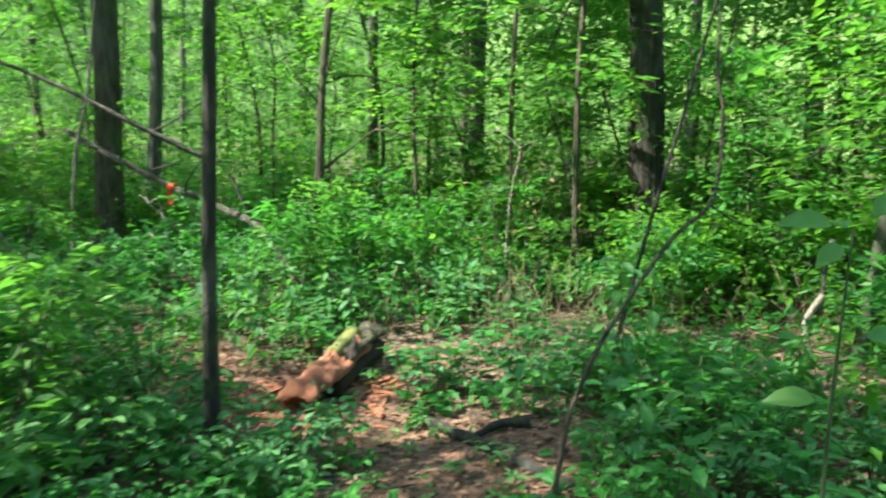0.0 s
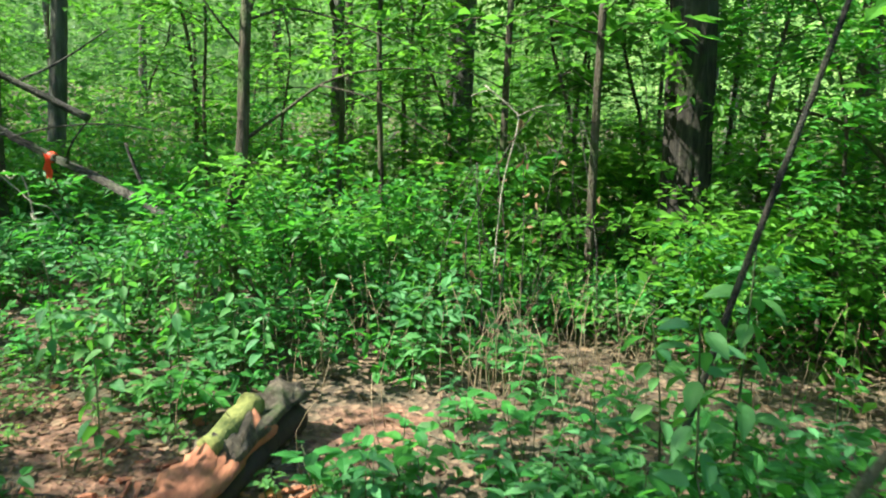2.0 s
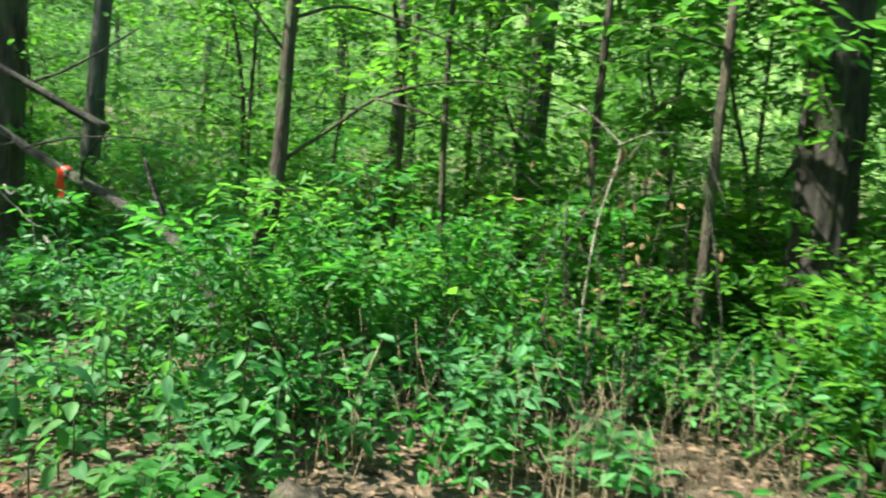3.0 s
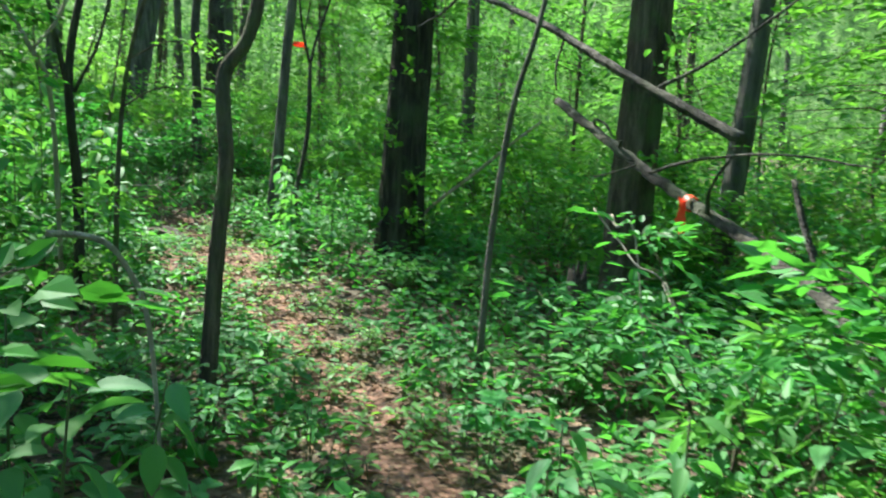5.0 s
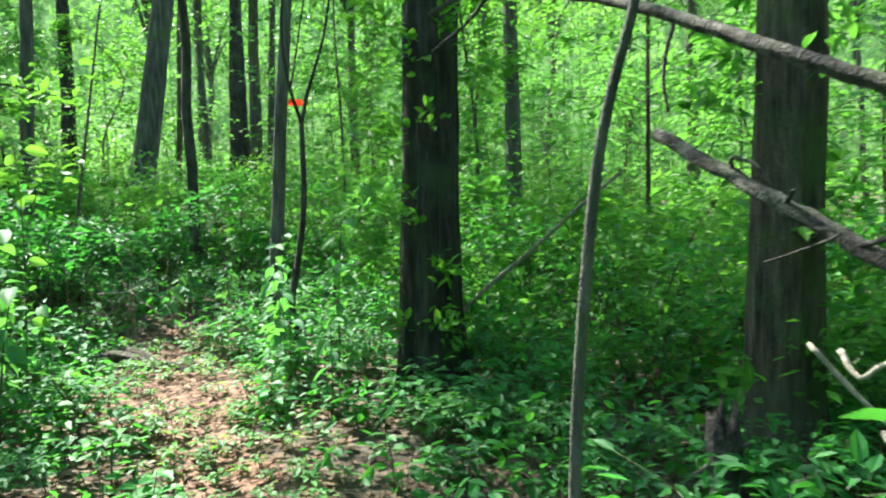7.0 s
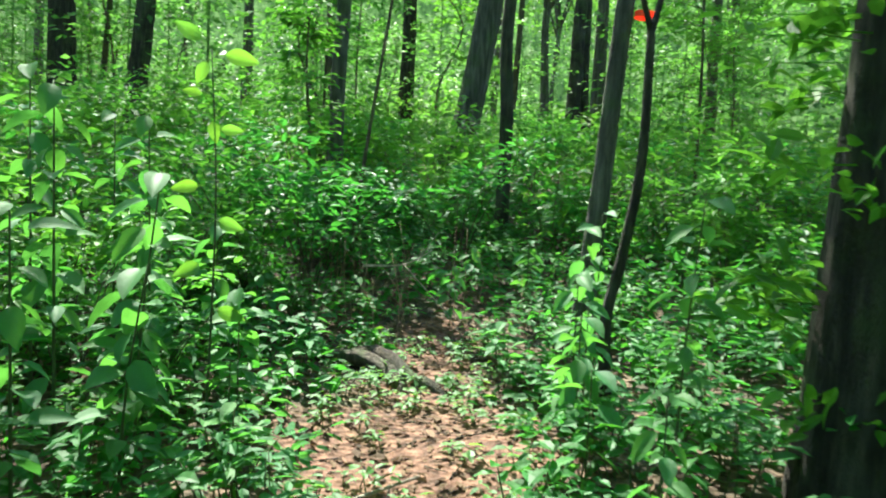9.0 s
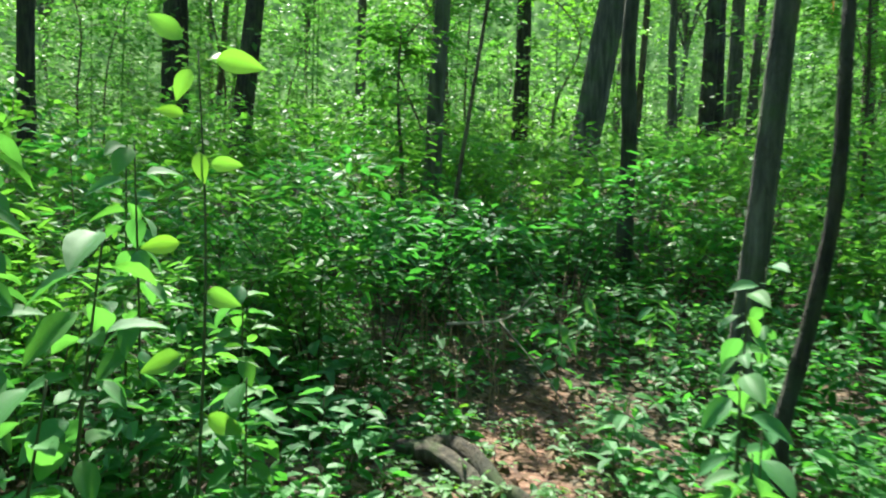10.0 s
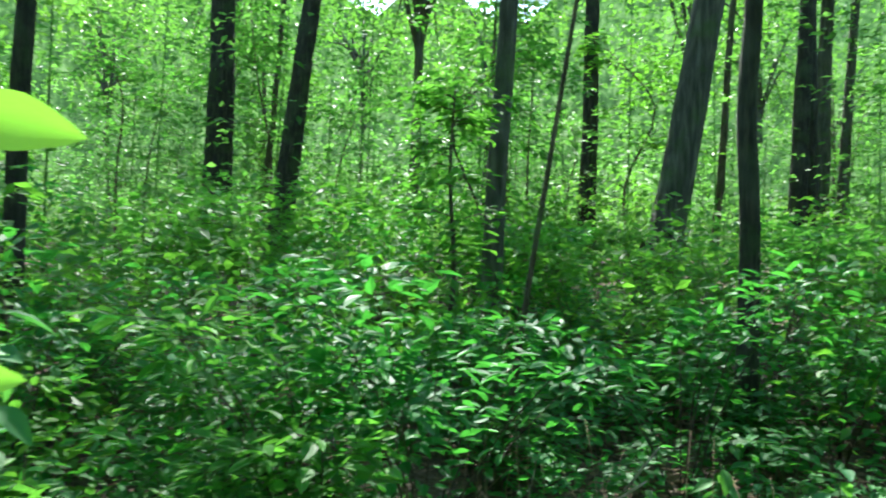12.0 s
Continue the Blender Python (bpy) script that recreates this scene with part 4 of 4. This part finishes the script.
for x, y in spots:
    place("young tree", lambda v: young_tree_meshes(400 + v, 3.6 + 0.8 * v, 40, 40, 0.13, LEAF_SUN, 1.45), "slender young tree with layered sprays of green leaves", "young tree", "young understorey trees", x, y, rng.uniform(0.75, 1.3), rng.uniform(0, 360))


for x, y, k in ((-12.8, 8.2, 1.0), (-2.15, 4.3, 0.55), (-2.7, 3.5, 0.62), (-3.1, 4.6, 0.7)):
    place("small young tree", lambda v: young_tree_meshes(420 + v, 2.6, 26, 40, 0.11, LEAF_SUN, 0.8, LEAF_HEX), "small bright young tree in the sun", "young tree", "young understorey trees", x, y, k, (x * 531) % 360, 2)
for x, y, k in ((-5.1, 5.7, 0.8), (-4.5, 5.0, 0.75), (-6.3, 5.9, 0.85), (-5.7, 4.9, 0.9), (3.3, 7.4, 0.7), (4.9, 8.0, 0.85), (3.9, 5.0, 0.75)):
    place("shaded young tree", lambda v: young_tree_meshes(430 + v, 3.8, 44, 46, 0.105, LEAF_SHADE, 1.15, LEAF_HEX), "young tree with dark drooping sprays of leaves", "young tree", "young understorey trees", x, y, k, (x * 531) % 360, 2)


# the unbroken growth between the single plants
def thicket(name, label, clumps, per, box, near, far, tall, size, mat, seed, shape=LEAF_SMALL, shun=(), grow=None):
    """Leaf clumps on thin stalks, close together over a stretch of the floor."""
    rng = np.random.default_rng(seed)
    x, y = rng.uniform(box[0], box[1], clumps * 12), rng.uniform(box[2], box[3], clumps * 12)
    d = from_trail(x, y)
    keep = (d > near) & (d < far)
    for a, b, r in shun:
        keep &= (x - a) ** 2 + (y - b) ** 2 > r * r
    x, y, d = x[keep][:clumps], y[keep][:clumps], d[keep][:clumps]
    n = len(x)
    h = tall * rng.uniform(0.25, 1.0, n) ** 0.8
    if grow:
        h = h * grow(x, y, d)
    k = np.repeat(np.arange(n), per)
    m = len(k)
    lift = rng.uniform(0.12, 1.0, m)
    wide = (0.10 + 0.22 * h[k]) * np.sqrt(np.clip(1.15 - lift, 0.1, 1))
    at = np.stack([x[k] + rng.normal(0, 1, m) * wide, y[k] + rng.normal(0, 1, m) * wide, height(x[k], y[k]) + h[k] * lift], -1)
    L = size * rng.uniform(0.6, 1.3, m)
    b = Build().leaves(at, rng.normal(0, 1, (m, 3)) * (1, 1, 0.4) + (0, 0, -0.1), rng.normal(0, 0.4, (m, 3)) + (0, 0, 1), L, L * rng.uniform(0.45, 0.65, m), shape)
    for i in range(0, n, 2):
        z = ground_at(x[i], y[i])
        b.tube(np.array([(x[i], y[i], z - 0.03), (x[i] + rng.normal(0, 0.1) * h[i], y[i] + rng.normal(0, 0.1) * h[i], z + h[i] * 0.9)]), 0.005, 0.002, 3)
    tagged(new(name, b.mesh(name, mat, False)), label, "undergrowth", kind="stuff")


thicket("ground_cover", "knee-high green leafy ground cover beside the trail", 5200, 12, (-18, 8, -6, 16), 0.3, 6.5, 0.5, 0.09, LEAF_SHADE, 41, LEAF_HEX, OPEN_LOW + FLECKS, lambda x, y, d: np.clip(0.12 + 0.4 * d, 0.2, 1.2))
thicket("thicket", "waist-high thicket of small green leaves", 2900, 33, (-24, 12, -9, 21), 2.3, 11.0, 1.15, 0.115, LEAF_SUN, 42, LEAF_SMALL, OPEN_TALL, lambda x, y, d: 1.0 + 0.45 * (x < -11))
thicket("far_undergrowth", "dense green undergrowth deeper in the wood", 3300, 30, (-50, 30, -24, 46), 7.0, 45.0, 1.9, 0.17, LEAF_FAR, 43)


def far_sprays(name, label, stems, sprays, per, box, near, far, tall, size, mat, seed):
    """Thin stems that carry flat leafy sprays in layers, with gaps between them."""
    rng = np.random.default_rng(seed)
    x, y = rng.uniform(box[0], box[1], stems * 12), rng.uniform(box[2], box[3], stems * 12)
    d = from_trail(x, y)
    keep = (d > near) & (d < far)
    x, y = x[keep][:stems], y[keep][:stems]
    h = tall * rng.uniform(0.45, 1.0, len(x))
    k = np.repeat(np.arange(len(x)), sprays)
    z = height(x[k], y[k]) + h[k] * rng.uniform(0.15, 1.0, len(k))
    turn, out = rng.uniform(0, 2 * math.pi, len(k)), rng.uniform(0.3, 1.2, len(k))
    mid = np.stack([x[k] + np.cos(turn) * out, y[k] + np.sin(turn) * out, z], -1)
    m = np.repeat(np.arange(len(k)), per)
    at = mid[m] + rng.normal(0, 1, (len(m), 3)) * (0.42, 0.42, 0.10)
    go = np.stack([np.cos(turn[m]), np.sin(turn[m]), 0 * turn[m] - 0.1], -1) + rng.normal(0, 0.6, (len(m), 3)) * (1, 1, 0.4)
    L = size * rng.uniform(0.6, 1.3, len(m))
    b = Build().leaves(at, go, rng.normal(0, 0.35, (len(m), 3)) + (0, 0, 1), L, L * rng.uniform(0.45, 0.65, len(m)), LEAF_SMALL)
    for i in range(len(x)):
        g = ground_at(x[i], y[i])
        b.tube(np.array([(x[i], y[i], g - 0.05), (x[i] + rng.normal(0, 0.15), y[i] + rng.normal(0, 0.15), g + h[i])]), 0.02, 0.006, 4)
    tagged(new(name, b.mesh(name, mat, False)), label, "undergrowth", kind="stuff")


far_sprays("far_saplings", "layered green sprays of young growth between far trunks", 560, 16, 13, (-50, 28, -14, 46), 8.0, 38.0, 7.0, 0.2, LEAF_FAR, 44)

# tall trees of the wood
spots, rng = scatter(62, (-42, 22, -12, 40), 5.5, 42.0, 3.2, 25, [(-5, 9.5, 3), (-1, 7, 3.5), (-10, 9.5, 3.2), (-16, 8.5, 3.0), (-6, 12.5, 1.6), (-14.8, 11.8, 1.2)])
for i, (x, y) in enumerate(spots):
    big_tree(x, y, rng.uniform(0.08, 0.2), (BARK_BROWN, BARK_GREY, BARK_BROWN)[i % 3], ("dark tree trunk in the wood", "grey tree trunk in the wood", "brown tree trunk in the wood")[i % 3],
             (rng.normal(0, 0.04), rng.normal(0, 0.04)), rng.uniform(6.5, 10.0), 500 + i, i, rng.uniform(0.7, 1.05) * (1.2 if x < -17 else 1.0), 12, 0.05, 0.3)


def big_leaf_mesh(material):
    """An ovate blade on a thin leaf stalk, with a sunken midrib, a wavy edge and a drooping tip."""
    b = Build()
    verts = []
    rows = [(x, 0.007, 0.0, 0.06 * math.sin(4 * x)) for x in (0.0, 0.15, 0.30)]
    for u in np.linspace(0, 1, 9):
        rows.append((0.34 + u, 0.27 * math.sin(math.pi * min(1.0, 0.04 + 0.96 * u) ** 0.78) ** 0.85 + 0.004, 1.0, 0.06 - 0.22 * u * u))
    for i, (x, half, blade, z) in enumerate(rows):
        for q in (-1.0, -0.5, 0.0, 0.5, 1.0):
            wave = 0.012 * math.sin(2.6 * i + 2.0 * q) * abs(q) * blade
            verts.append((x, q * half, z + blade * 0.10 * abs(q) * half / 0.27 + wave))
    faces = [(5 * i + j, 5 * i + 5 + j, 5 * i + 6 + j, 5 * i + 1 + j) for i in range(len(rows) - 1) for j in range(4)]
    b.v, b.f, b.n = [np.array(verts)], faces, len(verts)
    return b.mesh("leaf", material, True)


BIG_LEAF, SUNLIT_LEAF = big_leaf_mesh(LEAF_HERB), big_leaf_mesh(LEAF_BROAD)


def broad_plant(x, y, tall, count, size, lean=(0.0, 0.0), label="tall broad-leaved plant with large thin green leaves", seed=1):
    rng = np.random.default_rng(seed)
    t = thing("broadleaf_plant", label, "plant", "broad-leaved plants")
    z = ground_at(x, y)
    line = smooth_line([(x, y, z - 0.05), (x + lean[0] * 0.3, y + lean[1] * 0.3, z + tall * 0.5), (x + lean[0], y + lean[1], z + tall)], 6)
    part("stalk", Build().tube(line, 0.004 + 0.003 * tall, 0.003, 6), STEM_GREEN, t)
    for i in range(count):
        s = 1 - 0.72 * (i / count) ** 0.9
        p = line[int(s * (len(line) - 1))]
        a = math.degrees(2.4 * i + rng.uniform(-0.3, 0.3))
        o = new("leaf", BIG_LEAF)
        o.parent = t
        k = size * rng.uniform(0.7, 1.15)
        o.matrix_basis = pose(p[0], p[1], p[2], rng.uniform(-30, 30), rng.uniform(-15, 50), a) @ Matrix.Diagonal((k, k, k, 1))
    return t


for i, (x, y, tall, count, size, lean) in enumerate([
        (1.25, 1.5, 0.9, 9, 0.13, (0.1, 0.0)),
        (1.5, 4.95, 1.1, 26, 0.14, (-0.1, -0.1)), (1.75, 5.2, 1.25, 26, 0.14, (0.0, 0.0)), (1.6, 5.6, 0.8, 20, 0.13, (-0.1, 0.0)), (1.4, 4.5, 0.6, 18, 0.14, (-0.1, 0.0)),
        (1.2, 3.6, 0.55, 12, 0.12, (0.0, 0.1)), (1.5, 3.9, 0.6, 12, 0.13, (0.1, 0.0)), (0.75, 4.75, 0.4, 12, 0.11, (0.0, 0.0)), (2.3, 4.6, 0.55, 14, 0.13, (0.0, 0.0)), (2.7, 4.9, 0.5, 14, 0.13, (0.0, 0.0)),
        (-2.4, 5.72, 0.9, 22, 0.17, (0.0, 0.05)), (-2.6, 6.0, 0.7, 20, 0.15, (0.0, 0.1)), (-2.35, 5.45, 0.75, 18, 0.15, (0.0, 0.0)), (-2.8, 5.7, 0.9, 20, 0.15, (0.0, 0.0)),
        (-1.0, 6.9, 0.6, 16, 0.12, (0.0, 0.0)), (-0.7, 7.1, 0.7, 18, 0.12, (0.0, 0.0)), (-1.45, 6.75, 0.55, 16, 0.12, (0.0, 0.0)), (-0.45, 6.75, 0.5, 14, 0.11, (0.0, 0.0)), (-1.85, 7.1, 0.6, 16, 0.12, (0.0, 0.0)),
        (-1.35, 7.0, 0.75, 16, 0.10, (0.0, 0.0)), (-1.15, 7.2, 0.85, 16, 0.10, (0.1, 0.0)), (-1.6, 7.35, 0.6, 14, 0.10, (0.0, 0.1)),
        (-7.4, 7.35, 1.25, 26, 0.16, (0.0, 0.1)), (-8.2, 7.3, 1.5, 28, 0.15, (0.1, 0.0)), (-7.05, 7.35, 0.95, 24, 0.16, (0.0, 0.1)), (-7.6, 7.0, 1.6, 28, 0.15, (0.0, 0.0)), (-8.6, 7.6, 0.9, 24, 0.14, (0.0, 0.0)), (-6.7, 7.1, 1.2, 26, 0.15, (0.0, 0.0)), (-8.0, 6.8, 1.7, 28, 0.14, (0.0, 0.0)), (-7.2, 6.7, 1.5, 26, 0.15, (0.0, 0.0)), (-8.9, 7.0, 1.5, 28, 0.14, (0.0, 0.0)), (-7.9, 7.75, 0.7, 22, 0.14, (0.0, 0.0)),
        (-9.2, 7.6, 0.55, 16, 0.13, (0.0, 0.0)), (-9.6, 7.3, 0.6, 18, 0.13, (0.0, 0.0)), (-10.0, 7.5, 0.6, 18, 0.14, (0.0, 0.0)), (-9.5, 7.85, 0.45, 14, 0.13, (0.0, 0.0)), (-10.3, 7.2, 0.6, 18, 0.13, (0.0, 0.0)), (-9.0, 7.25, 0.65, 18, 0.13, (0.0, 0.0)), (-10.5, 7.7, 0.6, 16, 0.13, (0.0, 0.0)), (-9.9, 9.3, 0.5, 16, 0.12, (0.0, 0.0)), (-10.4, 9.6, 0.5, 16, 0.12, (0.0, 0.0)), (-10.1, 10.0, 0.6, 16, 0.12, (0.0, 0.0)),
        (-6.9, 9.15, 0.55, 14, 0.12, (0.0, 0.0)), (-7.3, 9.3, 0.7, 14, 0.12, (0.0, 0.0)), (-7.0, 9.6, 1.2, 22, 0.13, (0.1, 0.0)), (-7.55, 9.35, 0.8, 22, 0.13, (0.0, 0.0)), (-8.05, 9.6, 0.95, 24, 0.13, (0.0, 0.0)), (-8.4, 9.85, 1.0, 24, 0.12, (0.0, 0.0)), (-7.15, 9.2, 0.7, 22, 0.13, (0.0, 0.0)), (-6.4, 9.2, 0.6, 12, 0.12, (0.0, 0.0)),
        (-0.9, 7.4, 0.7, 14, 0.12, (0.0, 0.0)), (-1.3, 6.6, 0.55, 12, 0.12, (0.0, 0.0)), (-1.5, 7.9, 0.8, 14, 0.11, (0.0, 0.0)), (-1.1, 5.9, 0.5, 12, 0.11, (0.0, 0.0))]):
    broad_plant(x, y, tall, count, size, lean, seed=700 + i)


def spreading_plant(x, y, top, toward, leaves, label):
    """One tall plant whose top leaves spread flat against the light."""
    t = thing("broadleaf_plant", label, "plant", "broad-leaved plants")
    z = ground_at(x, y)
    line = smooth_line([(x, y, z - 0.05), (x, y + 0.03, z + 0.6 * (top - z)), (x, y, top)], 6)
    part("stalk", Build().tube(line, 0.007, 0.0025, 6), STEM_GREEN, t)
    for h, along, size in leaves:
        d = Vector(along).normalized()
        face = Vector(toward)
        side = face.cross(d).normalized()
        face = d.cross(side)
        m = Matrix((d, side, face)).transposed().to_4x4()
        m.translation = Vector((x, y, h)) + d * 0.02
        o = new("leaf", SUNLIT_LEAF)
        o.parent = t
        o.matrix_basis = m @ Matrix.Diagonal((0.8 * size, 0.8 * size, 0.8 * size, 1))


spreading_plant(-7.76, 7.61, 1.66, (0.95, 0.0, 0.12), (
    (1.66, (0.1, -0.8, 0.55), 0.16), (1.64, (0.2, -0.25, -0.6), 0.13), (1.64, (0.1, 0.9, -0.12), 0.18), (1.61, (-0.5, 0.3, 0.4), 0.10), (1.45, (0.2, -0.7, 0.1), 0.10), (1.38, (0.2, 0.15, -0.7), 0.12),
    (1.3, (0.1, 0.8, 0.0), 0.12), (1.05, (0.3, -0.8, -0.1), 0.14), (0.9, (0.4, 0.7, -0.2), 0.15), (0.7, (0.5, -0.5, -0.2), 0.16), (0.5, (0.3, 0.8, -0.3), 0.16)),
    "tall single-stalked plant with large sunlit yellow-green leaves")
spreading_plant(1.04, 1.72, 1.2, (0.0, -0.6, 0.8), (
    (1.2, (-0.9, 0.0, 0.1), 0.14), (1.2, (0.8, 0.1, 0.45), 0.14), (1.18, (0.1, 0.8, 0.2), 0.11), (1.18, (-0.6, -0.3, -0.3), 0.10), (0.95, (0.8, 0.0, 0.0), 0.13), (0.8, (-0.7, 0.2, 0.0), 0.13), (0.55, (0.6, -0.4, 0.0), 0.14)),
    "tall thin plant with pale green leaves spread at its top")


def brush_pile(cx, cy):
    rng = np.random.default_rng(19)
    t = thing("brush_pile", "tangled heap of thin grey dead twigs", "brush pile")
    b = Build()
    for i in range(90):
        x, y = cx + rng.normal(0, 0.3), cy + rng.normal(0, 0.3)
        a, ln = rng.uniform(0, 6.28), rng.uniform(0.25, 0.8)
        z = ground_at(x, y) + abs(rng.normal(0, 0.1))
        b.tube(smooth_line([(x, y, z), (x + math.cos(a) * ln * 0.5, y + math.sin(a) * ln * 0.5, z + rng.uniform(0, 0.2)), (x + math.cos(a + 0.3) * ln, y + math.sin(a + 0.3) * ln, z + rng.uniform(-0.05, 0.35))], 3), rng.uniform(0.003, 0.008), 0.002, 4)
    part("twig", b, WOOD_DEAD, t, kind="stuff")


brush_pile(-4.3, 6.15)


def dead_vine(cx, cy):
    """Dry strands hanging and looping from a dead shrub."""
    rng = np.random.default_rng(23)
    t = thing("dead_vine", "tangle of pale dry vine strands and curled dead leaves", "vine")
    b, dry = Build(), Build()
    for i in range(13):
        x, y = cx + rng.normal(0, 0.3), cy + rng.normal(0, 0.18)
        z, top = ground_at(x, y), rng.uniform(0.5, 1.5)
        b.tube(smooth_line([(x, y, z - 0.02), (x + rng.normal(0, 0.1), y + rng.normal(0, 0.1), z + 0.5 * (top - z)), (x + rng.normal(0, 0.16), y + rng.normal(0, 0.16), top), (x + rng.normal(0, 0.25), y + rng.normal(0, 0.2), top - rng.uniform(0.0, 0.3))], 3), rng.uniform(0.003, 0.006), 0.002, 4)
    n = 50
    at = np.stack([cx + rng.normal(0, 0.25, n), cy + rng.normal(0, 0.2, n), rng.uniform(0.1, 1.3, n)], -1)
    dry.leaves(at, rng.normal(0, 1, (n, 3)) + (0, 0, -1.2), rng.normal(0, 1, (n, 3)), rng.uniform(0.05, 0.10, n), rng.uniform(0.02, 0.04, n), LEAF_FOLD)
    part("strand", b, WOOD_DEAD, t, kind="stuff")
    part("dry_foliage", dry, LEAF_DRY, t, "curled brown leaves", "stuff", False)


dead_vine(1.15, 7.75)

# litter on the floor
def litter(name, label, n, reach, small, large, seed, mat=LEAF_DRY):
    rng = np.random.default_rng(seed)
    x, y = rng.uniform(-16, 6, n * 14), rng.uniform(0, 14, n * 14)
    keep = from_trail(x, y) < reach
    x, y = x[keep][:n], y[keep][:n]
    at = np.stack([x, y, height(x, y) + rng.uniform(0.004, 0.02, len(x))], -1)
    L = rng.uniform(small, large, len(x))
    b = Build().leaves(at, rng.normal(0, 1, (len(x), 3)) * (1, 1, 0.15), rng.normal(0, 0.3, (len(x), 3)) + (0, 0, 1), L, L * rng.uniform(0.35, 0.65, len(x)), LEAF_HEX)
    tagged(new(name, b.mesh(name, mat, False)), label, "leaf litter", kind="stuff")


litter("leaf_litter", "curled brown dead leaves scattered over the forest floor", 13000, 5.0, 0.04, 0.10, 77)
litter("trail_litter", "small broken brown leaves trodden into the trail", 9000, 0.9, 0.025, 0.065, 78)


def twig_litter():
    rng = np.random.default_rng(79)
    b = Build()
    count = 0
    while count < 900:
        x, y = rng.uniform(-13, 4), rng.uniform(1, 11)
        if float(from_trail(x, y)) > 1.5:
            continue
        count += 1
        a, ln = rng.uniform(0, 6.28), rng.uniform(0.06, 0.32)
        x2, y2 = x + math.cos(a) * ln, y + math.sin(a) * ln
        b.tube(np.array([(x, y, ground_at(x, y) + 0.006), ((x + x2) / 2 + rng.normal(0, 0.01), (y + y2) / 2, ground_at((x + x2) / 2, (y + y2) / 2) + 0.012), (x2, y2, ground_at(x2, y2) + 0.006)]), rng.uniform(0.002, 0.006), 0.0015, 4)
    tagged(new("twig_litter", b.mesh("twig_litter", WOOD_DEAD)), "short broken twigs strewn along the trail", "twigs", kind="stuff")


twig_litter()


def stalks():
    """Thin leafless stalks standing over the sunlit litter."""
    rng = np.random.default_rng(80)
    b = Build()
    for cx, cy, r, n in ((1.25, 6.75, 0.9, 130), (3.1, 6.4, 0.7, 50), (-0.1, 7.3, 0.6, 40), (-10.2, 8.6, 0.7, 50)):
        for i in range(n):
            x, y = cx + rng.normal(0, r * 0.6), cy + rng.normal(0, r * 0.6)
            z, h = ground_at(x, y), rng.uniform(0.2, 0.75)
            b.tube(smooth_line([(x, y, z - 0.02), (x + rng.normal(0, 0.03), y + rng.normal(0, 0.03), z + h * 0.5), (x + rng.normal(0, 0.1), y + rng.normal(0, 0.1), z + h)], 2), 0.0035, 0.0015, 3)
    tagged(new("dry_stalks", b.mesh("dry_stalks", STEM_DRY)), "thin dry leafless stalks rising from the litter", "dry stalks", kind="stuff")


stalks()


# far woods all round: a plain ring with painted sunlight and its own glow
def far_woods():
    m, t, b, out = nodes_of("far_foliage")
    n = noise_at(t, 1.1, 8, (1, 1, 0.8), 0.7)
    # noise paints sunlit leaf masses and dark gaps into the colour
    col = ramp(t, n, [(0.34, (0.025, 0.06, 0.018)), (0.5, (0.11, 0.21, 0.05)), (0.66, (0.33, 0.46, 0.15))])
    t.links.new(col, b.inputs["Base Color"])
    # weak emission stands in for bright far light
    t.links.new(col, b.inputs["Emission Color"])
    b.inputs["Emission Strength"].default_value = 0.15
    b.inputs["Roughness"].default_value = 1.0
    bld = Build()
    k = 96
    rng = np.random.default_rng(3)
    rows = []
    for z in (-2.0, 7.0, 15.0, 24.0):
        ang = np.linspace(0, 2 * math.pi, k, endpoint=False)
        r = 62 + rng.normal(0, 1.5, k)
        rows.append(np.stack([-6 + r * np.cos(ang), 10 + r * np.sin(ang), z + (rng.normal(0, 1.6, k) if z > 20 else 0) * np.ones(k)], -1))
    bld.v = [np.array(rows).reshape(-1, 3)]
    bld.f = [(i * k + j, i * k + (j + 1) % k, (i + 1) * k + (j + 1) % k, (i + 1) * k + j) for i in range(3) for j in range(k)]
    tagged(new("backdrop", bld.mesh("backdrop", m)), "backdrop of distant green woodland with painted sunlight and a faint glow", "backdrop", kind="structure")


far_woods()
